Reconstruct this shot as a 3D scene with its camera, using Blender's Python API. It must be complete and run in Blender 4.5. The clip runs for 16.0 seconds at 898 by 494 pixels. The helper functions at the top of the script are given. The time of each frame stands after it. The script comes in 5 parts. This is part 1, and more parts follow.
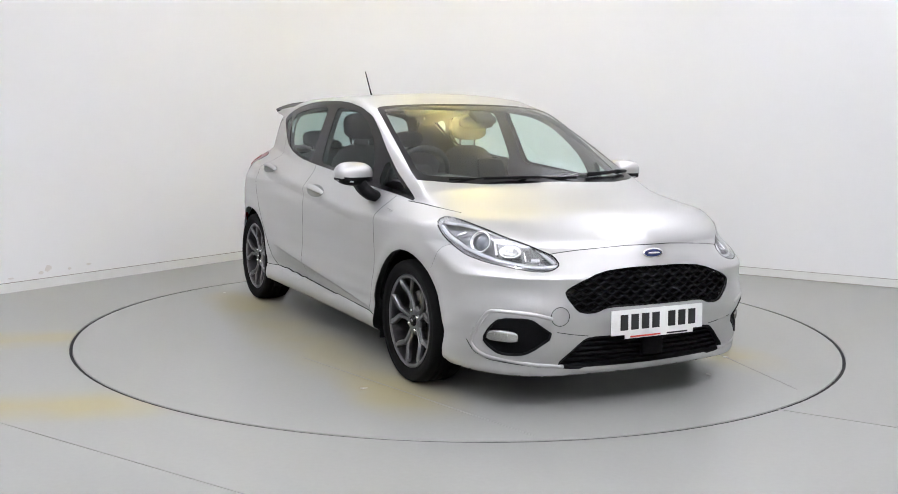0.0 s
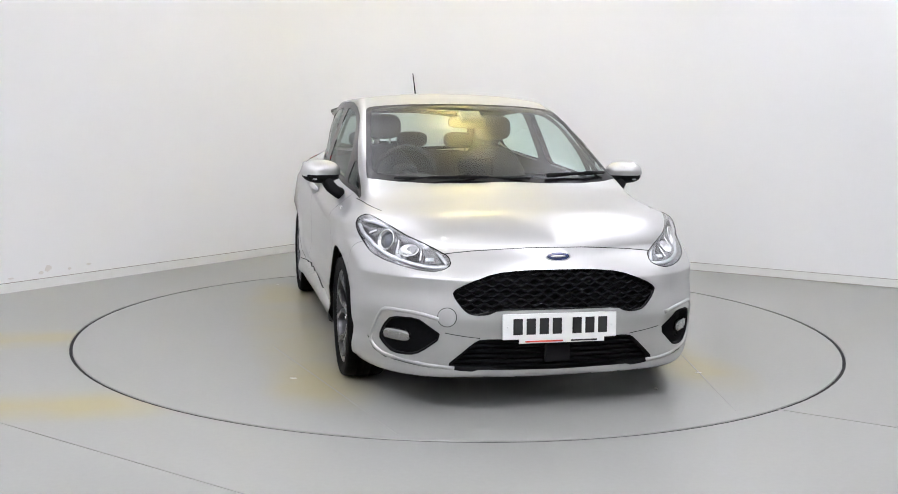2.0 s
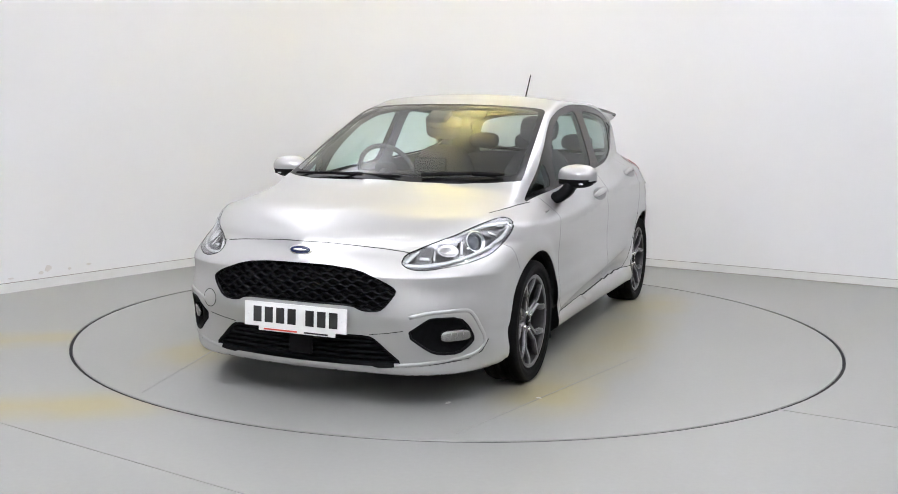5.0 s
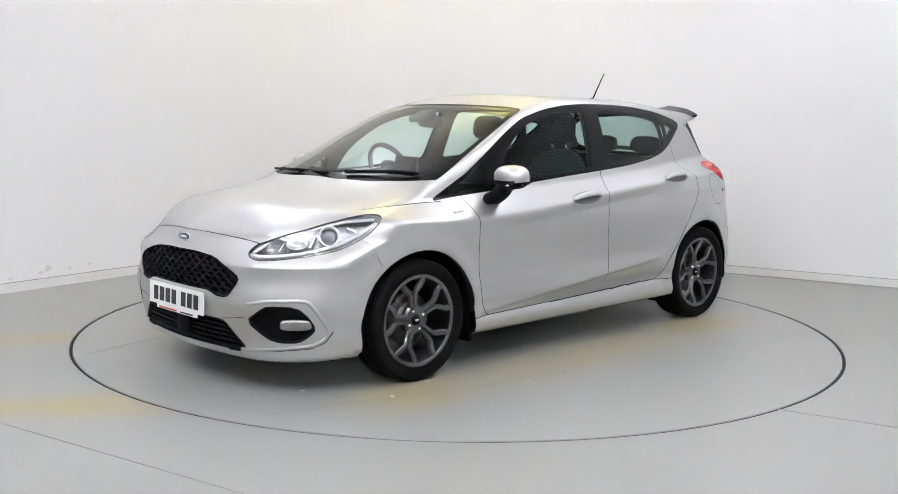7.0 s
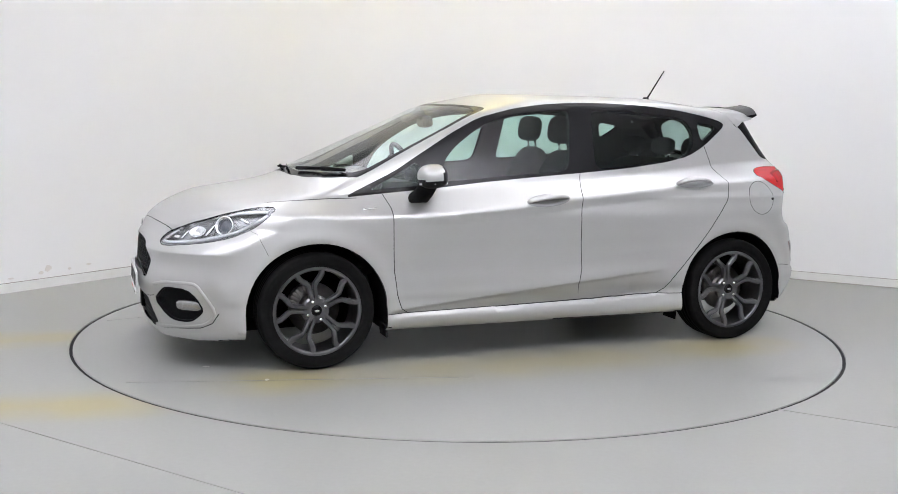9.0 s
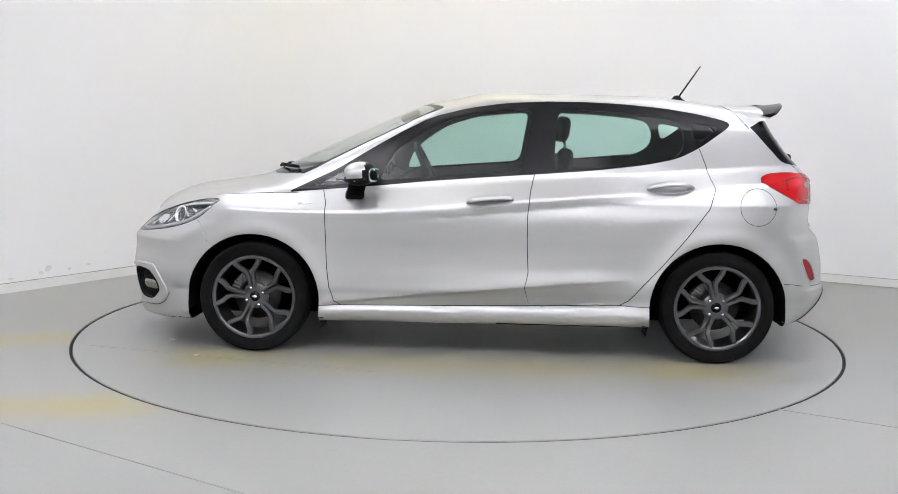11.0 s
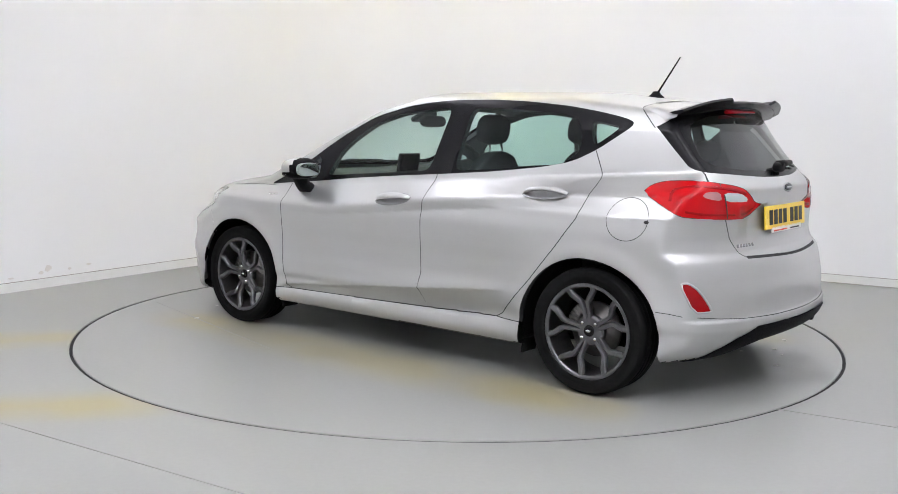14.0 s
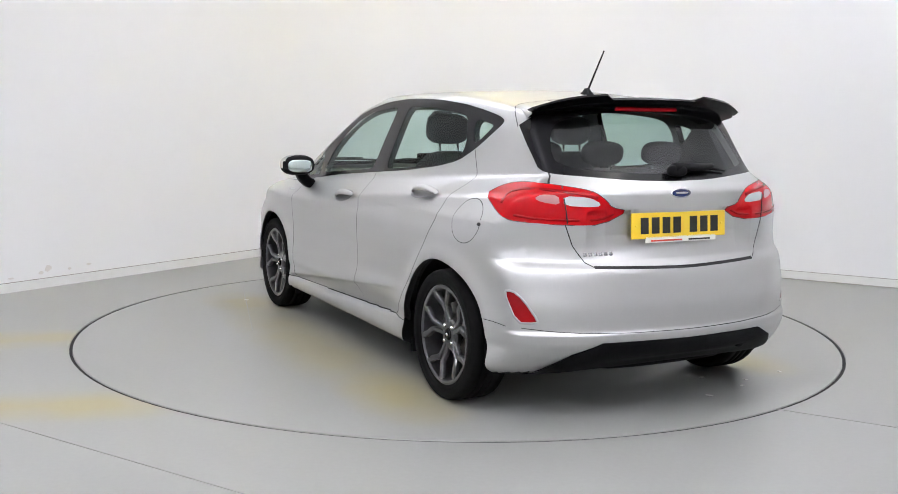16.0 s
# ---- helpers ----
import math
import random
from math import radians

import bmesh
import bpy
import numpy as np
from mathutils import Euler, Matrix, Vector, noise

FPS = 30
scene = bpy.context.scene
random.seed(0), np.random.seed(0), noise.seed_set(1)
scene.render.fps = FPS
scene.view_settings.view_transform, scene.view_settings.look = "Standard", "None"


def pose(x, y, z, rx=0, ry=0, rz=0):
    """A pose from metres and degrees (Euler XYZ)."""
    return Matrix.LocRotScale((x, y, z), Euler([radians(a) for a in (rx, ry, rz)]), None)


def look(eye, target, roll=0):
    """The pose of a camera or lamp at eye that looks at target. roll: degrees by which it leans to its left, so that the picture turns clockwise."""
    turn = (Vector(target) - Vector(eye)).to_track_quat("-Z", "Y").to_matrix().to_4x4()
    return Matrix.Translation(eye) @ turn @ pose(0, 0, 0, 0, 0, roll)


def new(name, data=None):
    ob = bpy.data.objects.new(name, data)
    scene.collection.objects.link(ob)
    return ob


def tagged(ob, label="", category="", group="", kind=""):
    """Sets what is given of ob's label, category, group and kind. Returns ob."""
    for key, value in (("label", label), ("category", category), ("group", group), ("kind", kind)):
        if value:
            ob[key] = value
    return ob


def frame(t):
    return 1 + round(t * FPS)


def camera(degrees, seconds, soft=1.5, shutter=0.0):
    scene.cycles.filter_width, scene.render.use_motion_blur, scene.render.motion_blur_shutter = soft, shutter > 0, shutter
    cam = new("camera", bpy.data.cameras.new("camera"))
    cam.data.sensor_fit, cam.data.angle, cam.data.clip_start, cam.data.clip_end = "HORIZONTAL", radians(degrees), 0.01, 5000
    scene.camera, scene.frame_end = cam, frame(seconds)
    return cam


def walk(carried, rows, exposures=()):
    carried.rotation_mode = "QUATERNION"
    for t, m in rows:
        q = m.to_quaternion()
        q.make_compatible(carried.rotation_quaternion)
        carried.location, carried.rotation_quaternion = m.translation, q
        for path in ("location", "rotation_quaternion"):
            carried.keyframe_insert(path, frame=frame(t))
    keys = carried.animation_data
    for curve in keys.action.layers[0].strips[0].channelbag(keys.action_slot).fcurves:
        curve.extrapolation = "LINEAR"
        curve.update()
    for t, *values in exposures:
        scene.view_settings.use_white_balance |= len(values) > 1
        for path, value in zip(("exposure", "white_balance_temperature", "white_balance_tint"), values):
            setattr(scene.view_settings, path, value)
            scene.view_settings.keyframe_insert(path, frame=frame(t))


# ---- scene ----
cam = camera(48.72, 16.0, soft=.9)
EYE, TILT, PAN = (0.0, -6.086, 1.2756), .12776, -.00908
AIM = (math.sin(PAN) * math.cos(TILT), EYE[1] + math.cos(PAN) * math.cos(TILT), EYE[2] - math.sin(TILT))
walk(cam, [(0.0, look(EYE, AIM, .856)), (16.0, look(EYE, AIM, .856))], exposures=[(0.0, 0.15), (16.0, 0.15)])


def heading(t):
    """The turntable's angle: it gathers speed over two seconds and then turns evenly."""
    start = [(0, -61.4), (.5, -62.65), (1.0, -65.75), (1.5, -70.3)]
    for a, v in start:
        if abs(a - t) < 1e-6:
            return v
    return -76.1 - 11.85 * (t - 2)


# ---- light: white lamps and two yellow lamps under the ceiling ----
world = bpy.data.worlds.new("world")
world.use_nodes = True
scene.world = world
world.node_tree.nodes["Background"].inputs[0].default_value = (.9, .95, 1, 1)
world.node_tree.nodes["Background"].inputs[1].default_value = .05


def area(name, at, size, power, colour, turn=(0, 0, 0)):
    d = bpy.data.lights.new(name, "AREA")
    d.shape, d.size, d.size_y, d.energy, d.color = "RECTANGLE", size[0], size[1], power, colour
    ob = new(name, d)
    ob.matrix_world = pose(*at, *turn)
    return ob


CEILING = 4.1
# unseen white lamps added to wash the ceiling, so all light comes down soft
LIGHTS = [((-2.8, -4.6), (1.6, 1.0), 190), ((2.8, -4.6), (1.6, 1.0), 190), ((-2.6, .2), (.9, 1.8), 78), ((2.9, .1), (.9, 1.8), 118), ((0, -6.6), (2.4, .9), 165), ((-1.9, 2.2), (.7, .7), 27), ((2.2, 1.8), (.7, .7), 25)]
for (lx, ly), size, power in LIGHTS:
    area("wash_light", (lx, ly, CEILING - .8), size, power, (.975, .975, 1.10), (180, 0, 0))
# yellow uplighters that throw soft patches on the ceiling
YELLOW = [((.05, 2.2), (.6, .3), 25), ((.2, 3.4), (.5, .25), 8)]
for (lx, ly), size, power in YELLOW:
    area("yellow_light", (lx, ly, CEILING - .34), size, power, (1, .84, .30), (180, 0, 0))
# four small downlights
SPOTS = [(-1.6, -4.2), (1.4, -4.2), (-.6, -2.4), (2.2, -1.6)]
for lx, ly in SPOTS:
    d = bpy.data.lights.new("downlight", "POINT")
    d.energy, d.shadow_soft_size, d.color = 14, .05, (1, .98, .95)
    new("downlight", d).location = (lx, ly, CEILING - .12)
# ---- materials ----
def material(name, colour, rough=.5, metal=0.0, **more):
    m = bpy.data.materials.new(name)
    m.use_nodes = True
    b = m.node_tree.nodes["Principled BSDF"]
    b.inputs["Base Color"].default_value = (*colour, 1)
    b.inputs["Roughness"].default_value = rough
    b.inputs["Metallic"].default_value = metal
    for key, value in more.items():
        b.inputs[key.replace("_", " ")].default_value = value
    return m


def grain(m, scale, low, high, detail=6, bump=0.0, bump_scale=None, rough=None, stretch=(1, 1, 1)):
    """Lets a noise run the base colour from low to high, with fine relief and uneven gloss."""
    n, l = m.node_tree.nodes, m.node_tree.links
    b = n["Principled BSDF"]
    co, mp = n.new("ShaderNodeTexCoord"), n.new("ShaderNodeMapping")
    mp.inputs["Scale"].default_value = stretch
    l.new(co.outputs["Object"], mp.inputs["Vector"])
    a = n.new("ShaderNodeTexNoise")
    a.inputs["Scale"].default_value, a.inputs["Detail"].default_value = scale, detail
    l.new(mp.outputs[0], a.inputs["Vector"])
    r = n.new("ShaderNodeValToRGB")
    r.color_ramp.elements[0].position, r.color_ramp.elements[1].position = .12, .88
    r.color_ramp.elements[0].color, r.color_ramp.elements[1].color = (*low, 1), (*high, 1)
    l.new(a.outputs["Fac"], r.inputs[0])
    l.new(r.outputs[0], b.inputs["Base Color"])
    if rough:
        q = n.new("ShaderNodeMapRange")
        q.inputs[3].default_value, q.inputs[4].default_value = rough
        l.new(a.outputs["Fac"], q.inputs[0])
        l.new(q.outputs[0], b.inputs["Roughness"])
    if bump:
        f = n.new("ShaderNodeTexNoise")
        f.inputs["Scale"].default_value, f.inputs["Detail"].default_value = bump_scale or scale * 8, 4
        l.new(mp.outputs[0], f.inputs["Vector"])
        k = n.new("ShaderNodeBump")
        k.inputs["Strength"].default_value, k.inputs["Distance"].default_value = bump, .002
        l.new(f.outputs["Fac"], k.inputs["Height"])
        l.new(k.outputs[0], b.inputs["Normal"])
    return r


def car_paint():
    m = material("silver_paint", (.56, .56, .56), .40, .76, Coat_Weight=.5, Coat_Roughness=.08)
    n, l = m.node_tree.nodes, m.node_tree.links
    b = n["Principled BSDF"]
    co = n.new("ShaderNodeTexCoord")
    v = n.new("ShaderNodeTexVoronoi")
    v.inputs["Scale"].default_value = 1400
    l.new(co.outputs["Object"], v.inputs["Vector"])
    mx = n.new("ShaderNodeMapRange")
    mx.inputs[3].default_value, mx.inputs[4].default_value = .34, .45
    l.new(v.outputs["Color"], mx.inputs[0])
    l.new(mx.outputs[0], b.inputs["Roughness"])
    a = n.new("ShaderNodeTexNoise")
    a.inputs["Scale"].default_value = 2.2
    l.new(co.outputs["Object"], a.inputs["Vector"])
    r = n.new("ShaderNodeValToRGB")
    r.color_ramp.elements[0].color, r.color_ramp.elements[1].color = (.455, .456, .448, 1), (.485, .486, .478, 1)
    l.new(a.outputs["Fac"], r.inputs[0])
    l.new(r.outputs[0], b.inputs["Base Color"])
    return m


def glass(name, tint, gloss=1.0):
    """A thin pane: a tint that lets light through and a mirror gloss by Fresnel."""
    m = bpy.data.materials.new(name)
    m.use_nodes = True
    n, l = m.node_tree.nodes, m.node_tree.links
    n.clear()
    out, t, g, mx, fr = (n.new("ShaderNode" + k) for k in ("OutputMaterial", "BsdfTransparent", "BsdfGlossy", "MixShader", "LayerWeight"))
    pw, ml, ad = (n.new("ShaderNodeMath") for _ in range(3))
    pw.operation, ml.operation, ad.operation = "POWER", "MULTIPLY", "ADD"
    pw.inputs[1].default_value, ml.inputs[1].default_value, ad.inputs[1].default_value = 5, .9, .042
    t.inputs[0].default_value = (*tint, 1)
    g.inputs["Roughness"].default_value = .015
    g.inputs[0].default_value = (gloss, gloss, gloss, 1)
    fr.inputs[0].default_value = .5
    l.new(fr.outputs["Facing"], pw.inputs[0])
    l.new(pw.outputs[0], ml.inputs[0])
    l.new(ml.outputs[0], ad.inputs[0])
    l.new(ad.outputs[0], mx.inputs[0])
    l.new(t.outputs[0], mx.inputs[1])
    l.new(g.outputs[0], mx.inputs[2])
    l.new(mx.outputs[0], out.inputs[0])
    return m


PAINT = car_paint()
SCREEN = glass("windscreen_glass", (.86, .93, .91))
WINDOW = glass("window_glass", (.66, .83, .78), .62)
TINTED = glass("rear_glass", (.52, .60, .58))
CLEAR = glass("lamp_cover", (.93, .94, .95))
GLOSS_BLACK = material("gloss_black_trim", (.006, .006, .007), .22, 0, Specular_IOR_Level=.18)
MESH_BLACK = material("grille_black", (.004, .004, .005), .5, 0, Specular_IOR_Level=.1)
LAMP_HOUSING = material("lamp_housing", (.36, .36, .37), .22, .85)
TRIM = material("black_plastic", (.015, .015, .016), .6, 0, Specular_IOR_Level=.08)
grain(TRIM, 60, (.005, .005, .0055), (.010, .010, .011), bump=.15, bump_scale=700)
# near-black stands in for the shade inside panel gaps; gaskets share it
SEAM = material("seam_shade_and_gasket", (.02, .02, .02), .8)
RUBBER = material("tyre_rubber", (.02, .02, .02), .75, 0, Specular_IOR_Level=.08)
grain(RUBBER, 30, (.004, .004, .004), (.010, .010, .010), bump=.2, bump_scale=300, rough=(.65, .85))
ALLOY = material("grey_alloy", (.2, .2, .205), .3, .75, Coat_Weight=.5, Coat_Roughness=.1)
grain(ALLOY, 40, (.082, .082, .086), (.112, .112, .117))
CHROME = material("chrome", (.8, .8, .8), .08, 1.0)
STEEL = material("brake_steel", (.35, .34, .33), .38, 1.0)
grain(STEEL, 25, (.10, .095, .09), (.20, .19, .185), rough=(.3, .5))
CABIN = material("dark_cabin_plastic", (.028, .028, .03), .6)
grain(CABIN, 40, (.018, .019, .02), (.030, .031, .032), bump=.2, bump_scale=500)
FABRIC = material("dark_seat_cloth", (.03, .03, .033), .9)
grain(FABRIC, 90, (.02, .02, .022), (.04, .04, .044), bump=.4, bump_scale=900)
RED = material("red_lamp", (.46, .003, .006), .14, 0, Specular_IOR_Level=.24)
RED_DEEP = material("deep_red_lamp", (.28, .002, .004), .2, 0, Specular_IOR_Level=.28)
FOG_GLASS = material("fog_lamp_glass", (.32, .32, .31), .12, .8)
MIRROR = material("mirror_glass", (.45, .52, .51), .03, 1.0)
NAME_CHROME = material("name_chrome", (.32, .32, .33), .25, .9)
LAMP_PINK = material("pale_indicator_lens", (.45, .20, .20), .15, .2)
LAMP_WHITE = material("clear_lamp_lens", (.66, .67, .68), .12, .55)
PLATE_WHITE = material("white_plate", (.80, .80, .78), .3)
grain(PLATE_WHITE, 12, (.77, .77, .75), (.82, .82, .80))
PLATE_YELLOW = material("yellow_plate", (.78, .52, .03), .3)
grain(PLATE_YELLOW, 12, (.74, .49, .028), (.82, .56, .035))
INK = material("black_plate_ink", (.012, .012, .012), .5)
INK_RED = material("red_print", (.6, .06, .03), .5)
BLUE = material("dark_blue_enamel", (.01, .02, .09), .15, 0, Coat_Weight=1.0)
WALL = material("white_wall_paint", (.80, .80, .79), .6)
SKIRT = material("white_skirting_paint", (.74, .74, .71), .45)
EDGE_SHADE = material("grey_edge_shade", (.30, .28, .24), .9)
grain(EDGE_SHADE, 9, (.22, .20, .17), (.50, .48, .44))
GROOVE = material("dark_groove", (.01, .01, .01), .9)
LIGHT_FRAME = material("light_frame", (.7, .7, .7), .5)
JOINT = material("joint_filler", (.262, .266, .248), .5)
SCRATCH = material("pale_scratch", (.290, .296, .278), .40)
CEIL = material("white_ceiling_paint", (.78, .78, .77), .8)
PLASTER = material("bare_plaster", (.69, .66, .62), .8)
DEBRIS = material("pale_paint_flake", (.6, .6, .57), .6)
grain(WALL, .7, (.785, .785, .775), (.81, .81, .805), bump=.12, bump_scale=90)
grain(CEIL, 1.2, (.76, .76, .75), (.80, .80, .79), bump=.1, bump_scale=60)
grain(SKIRT, 6, (.68, .68, .645), (.78, .78, .76), bump=.1, stretch=(1, 1, 4))


def floor_paint(name, straw_patches):
    """Grey floor paint: broad wear, fine speckle, straw-coloured patches at the given places (x, y, length, width)."""
    m = material(name, (.29, .30, .29), .3, 0, Specular_IOR_Level=.26)
    n, l = m.node_tree.nodes, m.node_tree.links
    b = n["Principled BSDF"]
    co = n.new("ShaderNodeTexCoord")
    last = None
    for scale, dark, light, amount in ((.55, (.256, .261, .243), (.324, .329, .308), 1.0), (45, (.26, .265, .25), (.318, .323, .304), .4)):
        a = n.new("ShaderNodeTexNoise")
        a.inputs["Scale"].default_value, a.inputs["Detail"].default_value = scale, 2.0
        l.new(co.outputs["Object"], a.inputs["Vector"])
        x = n.new("ShaderNodeMix")
        x.data_type = "RGBA"
        x.inputs[6].default_value, x.inputs[7].default_value = (*dark, 1), (*light, 1)
        l.new(a.outputs["Fac"], x.inputs[0])
        if last is None:
            last = x.outputs[2]
        else:
            y = n.new("ShaderNodeMix")
            y.data_type = "RGBA"
            y.inputs[0].default_value = amount
            l.new(last, y.inputs[6])
            l.new(x.outputs[2], y.inputs[7])
            last = y.outputs[2]
    b.inputs["Roughness"].default_value = .33
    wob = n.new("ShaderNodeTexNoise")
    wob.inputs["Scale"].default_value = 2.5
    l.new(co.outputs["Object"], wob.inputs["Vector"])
    for (sx, sy, sl, sw, turn, amount) in straw_patches:
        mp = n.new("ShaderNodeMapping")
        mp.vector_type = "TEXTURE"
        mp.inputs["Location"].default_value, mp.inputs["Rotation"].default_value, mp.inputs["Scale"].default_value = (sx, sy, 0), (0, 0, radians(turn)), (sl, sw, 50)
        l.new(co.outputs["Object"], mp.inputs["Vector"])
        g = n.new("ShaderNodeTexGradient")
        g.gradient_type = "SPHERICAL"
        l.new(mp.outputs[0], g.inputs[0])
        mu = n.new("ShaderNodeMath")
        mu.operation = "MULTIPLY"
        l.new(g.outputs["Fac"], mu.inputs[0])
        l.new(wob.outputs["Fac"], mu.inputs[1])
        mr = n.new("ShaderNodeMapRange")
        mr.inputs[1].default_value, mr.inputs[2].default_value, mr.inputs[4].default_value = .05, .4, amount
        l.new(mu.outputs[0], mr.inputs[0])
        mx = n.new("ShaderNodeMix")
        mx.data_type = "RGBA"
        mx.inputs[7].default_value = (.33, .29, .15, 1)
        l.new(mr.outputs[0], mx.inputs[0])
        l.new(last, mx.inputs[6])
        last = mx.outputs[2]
    l.new(last, b.inputs["Base Color"])
    return m


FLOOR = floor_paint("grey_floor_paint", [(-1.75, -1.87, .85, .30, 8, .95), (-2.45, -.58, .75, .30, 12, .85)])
# here the straw tint paints warm light along the car's sides and wheels
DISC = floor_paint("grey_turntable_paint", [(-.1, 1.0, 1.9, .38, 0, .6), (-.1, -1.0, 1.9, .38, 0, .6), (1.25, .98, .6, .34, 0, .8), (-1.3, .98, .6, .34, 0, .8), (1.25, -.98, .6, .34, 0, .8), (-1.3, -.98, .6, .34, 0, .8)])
# ---- building tools ----
def mesh_of(bm, name, smooth=True):
    me = bpy.data.meshes.new(name)
    bm.to_mesh(me)
    bm.free()
    if smooth:
        me.shade_smooth()
    return me


def part(name, bm, mat, parent=None, label="", smooth=True):
    me = bm if isinstance(bm, bpy.types.Mesh) else mesh_of(bm, name, smooth)
    me.materials.clear()
    me.materials.append(mat)
    ob = new(name, me)
    ob.parent = parent
    if label:
        tagged(ob, label)
    return ob


def box(bm, m, size, bevel=.004, segs=2):
    g = bmesh.ops.create_cube(bm, size=1, matrix=m @ Matrix.Diagonal((*size, 1)))
    if bevel:
        es = list({e for v in g["verts"] for e in v.link_edges})
        bmesh.ops.bevel(bm, geom=es, offset=bevel, segments=segs, affect="EDGES", profile=.5)
    return bm


def rod(bm, a, b, r1, r2=None, segs=12):
    a, b = Vector(a), Vector(b)
    q = (b - a).to_track_quat("Z", "Y").to_matrix().to_4x4()
    bmesh.ops.create_cone(bm, cap_ends=True, segments=segs, radius1=r1, radius2=r1 if r2 is None else r2, depth=(b - a).length,
                          matrix=Matrix.Translation((a + b) / 2) @ q)
    return bm


def lathe(bm, profile, segs=64, axis="Y"):
    """Turns (radius, height) pairs about the axis."""
    rings = []
    for r, h in profile:
        ring = []
        for i in range(segs):
            a = 2 * math.pi * i / segs
            c, s = r * math.cos(a), r * math.sin(a)
            ring.append(bm.verts.new((c, h, s) if axis == "Y" else (c, s, h)))
        rings.append(ring)
    for p, q in zip(rings, rings[1:]):
        for i in range(segs):
            j = (i + 1) % segs
            bm.faces.new((p[i], q[i], q[j], p[j]))
    bmesh.ops.recalc_face_normals(bm, faces=bm.faces)
    return bm


def blob(bm, m, size, power=2.6, segs=24, rings=14):
    """A rounded box-like ellipsoid."""
    g = bmesh.ops.create_uvsphere(bm, u_segments=segs, v_segments=rings, radius=1)
    for v in g["verts"]:
        k = sum(abs(c) ** power for c in v.co) ** (-1 / power)
        v.co = m @ Vector((v.co[0] * k * size[0], v.co[1] * k * size[1], v.co[2] * k * size[2]))
    return bm


def sweep(bm, path, across, up, caps=True):
    """A bar along path: at each point half-extents across (vectors) and up (vectors) give a chamfered section."""
    rings = []
    for p, a, u in zip(path, across, up):
        p, a, u = Vector(p), Vector(a), Vector(u)
        rings.append([bm.verts.new(p + a * s + u * t) for s, t in ((-1, -1), (1, -1), (1, .35), (.6, 1), (-.6, 1), (-1, .35))])
    for p, q in zip(rings, rings[1:]):
        for i in range(6):
            j = (i + 1) % 6
            bm.faces.new((p[i], p[j], q[j], q[i]))
    if caps:
        bm.faces.new(rings[0][::-1])
        bm.faces.new(rings[-1])
    bmesh.ops.recalc_face_normals(bm, faces=bm.faces)
    return bm


def flipped(bm_src):
    bm = bm_src.copy()
    bmesh.ops.scale(bm, vec=(1, -1, 1), verts=bm.verts)
    bmesh.ops.reverse_faces(bm, faces=bm.faces)
    return bm


def both(name, bm, mat, parent, label="", smooth=True):
    """The same part on the car's two sides, from one made for its left."""
    other = flipped(bm)
    return part(name, bm, mat, parent, label, smooth), part(name, other, mat, parent, label, smooth)
# ---- the studio ----
RADIUS = 2.246
CORNER = Vector((-.99, 4.21, 0))
LEFT_WAY, RIGHT_WAY = Vector((-.555, -.831, 0)), Vector((.875, -.485, 0))
BEND = 1.1


def wall_line():
    """The two walls' foot with the rounded corner between them, from the far left to the far right."""
    a, b = CORNER + LEFT_WAY * BEND, CORNER + RIGHT_WAY * BEND
    pts = [CORNER + LEFT_WAY * 9.5]
    for i in range(25):
        t = i / 24
        pts.append(a * (1 - t) ** 2 + CORNER * 2 * t * (1 - t) + b * t ** 2)
    pts.append(CORNER + RIGHT_WAY * 9.5)
    return pts


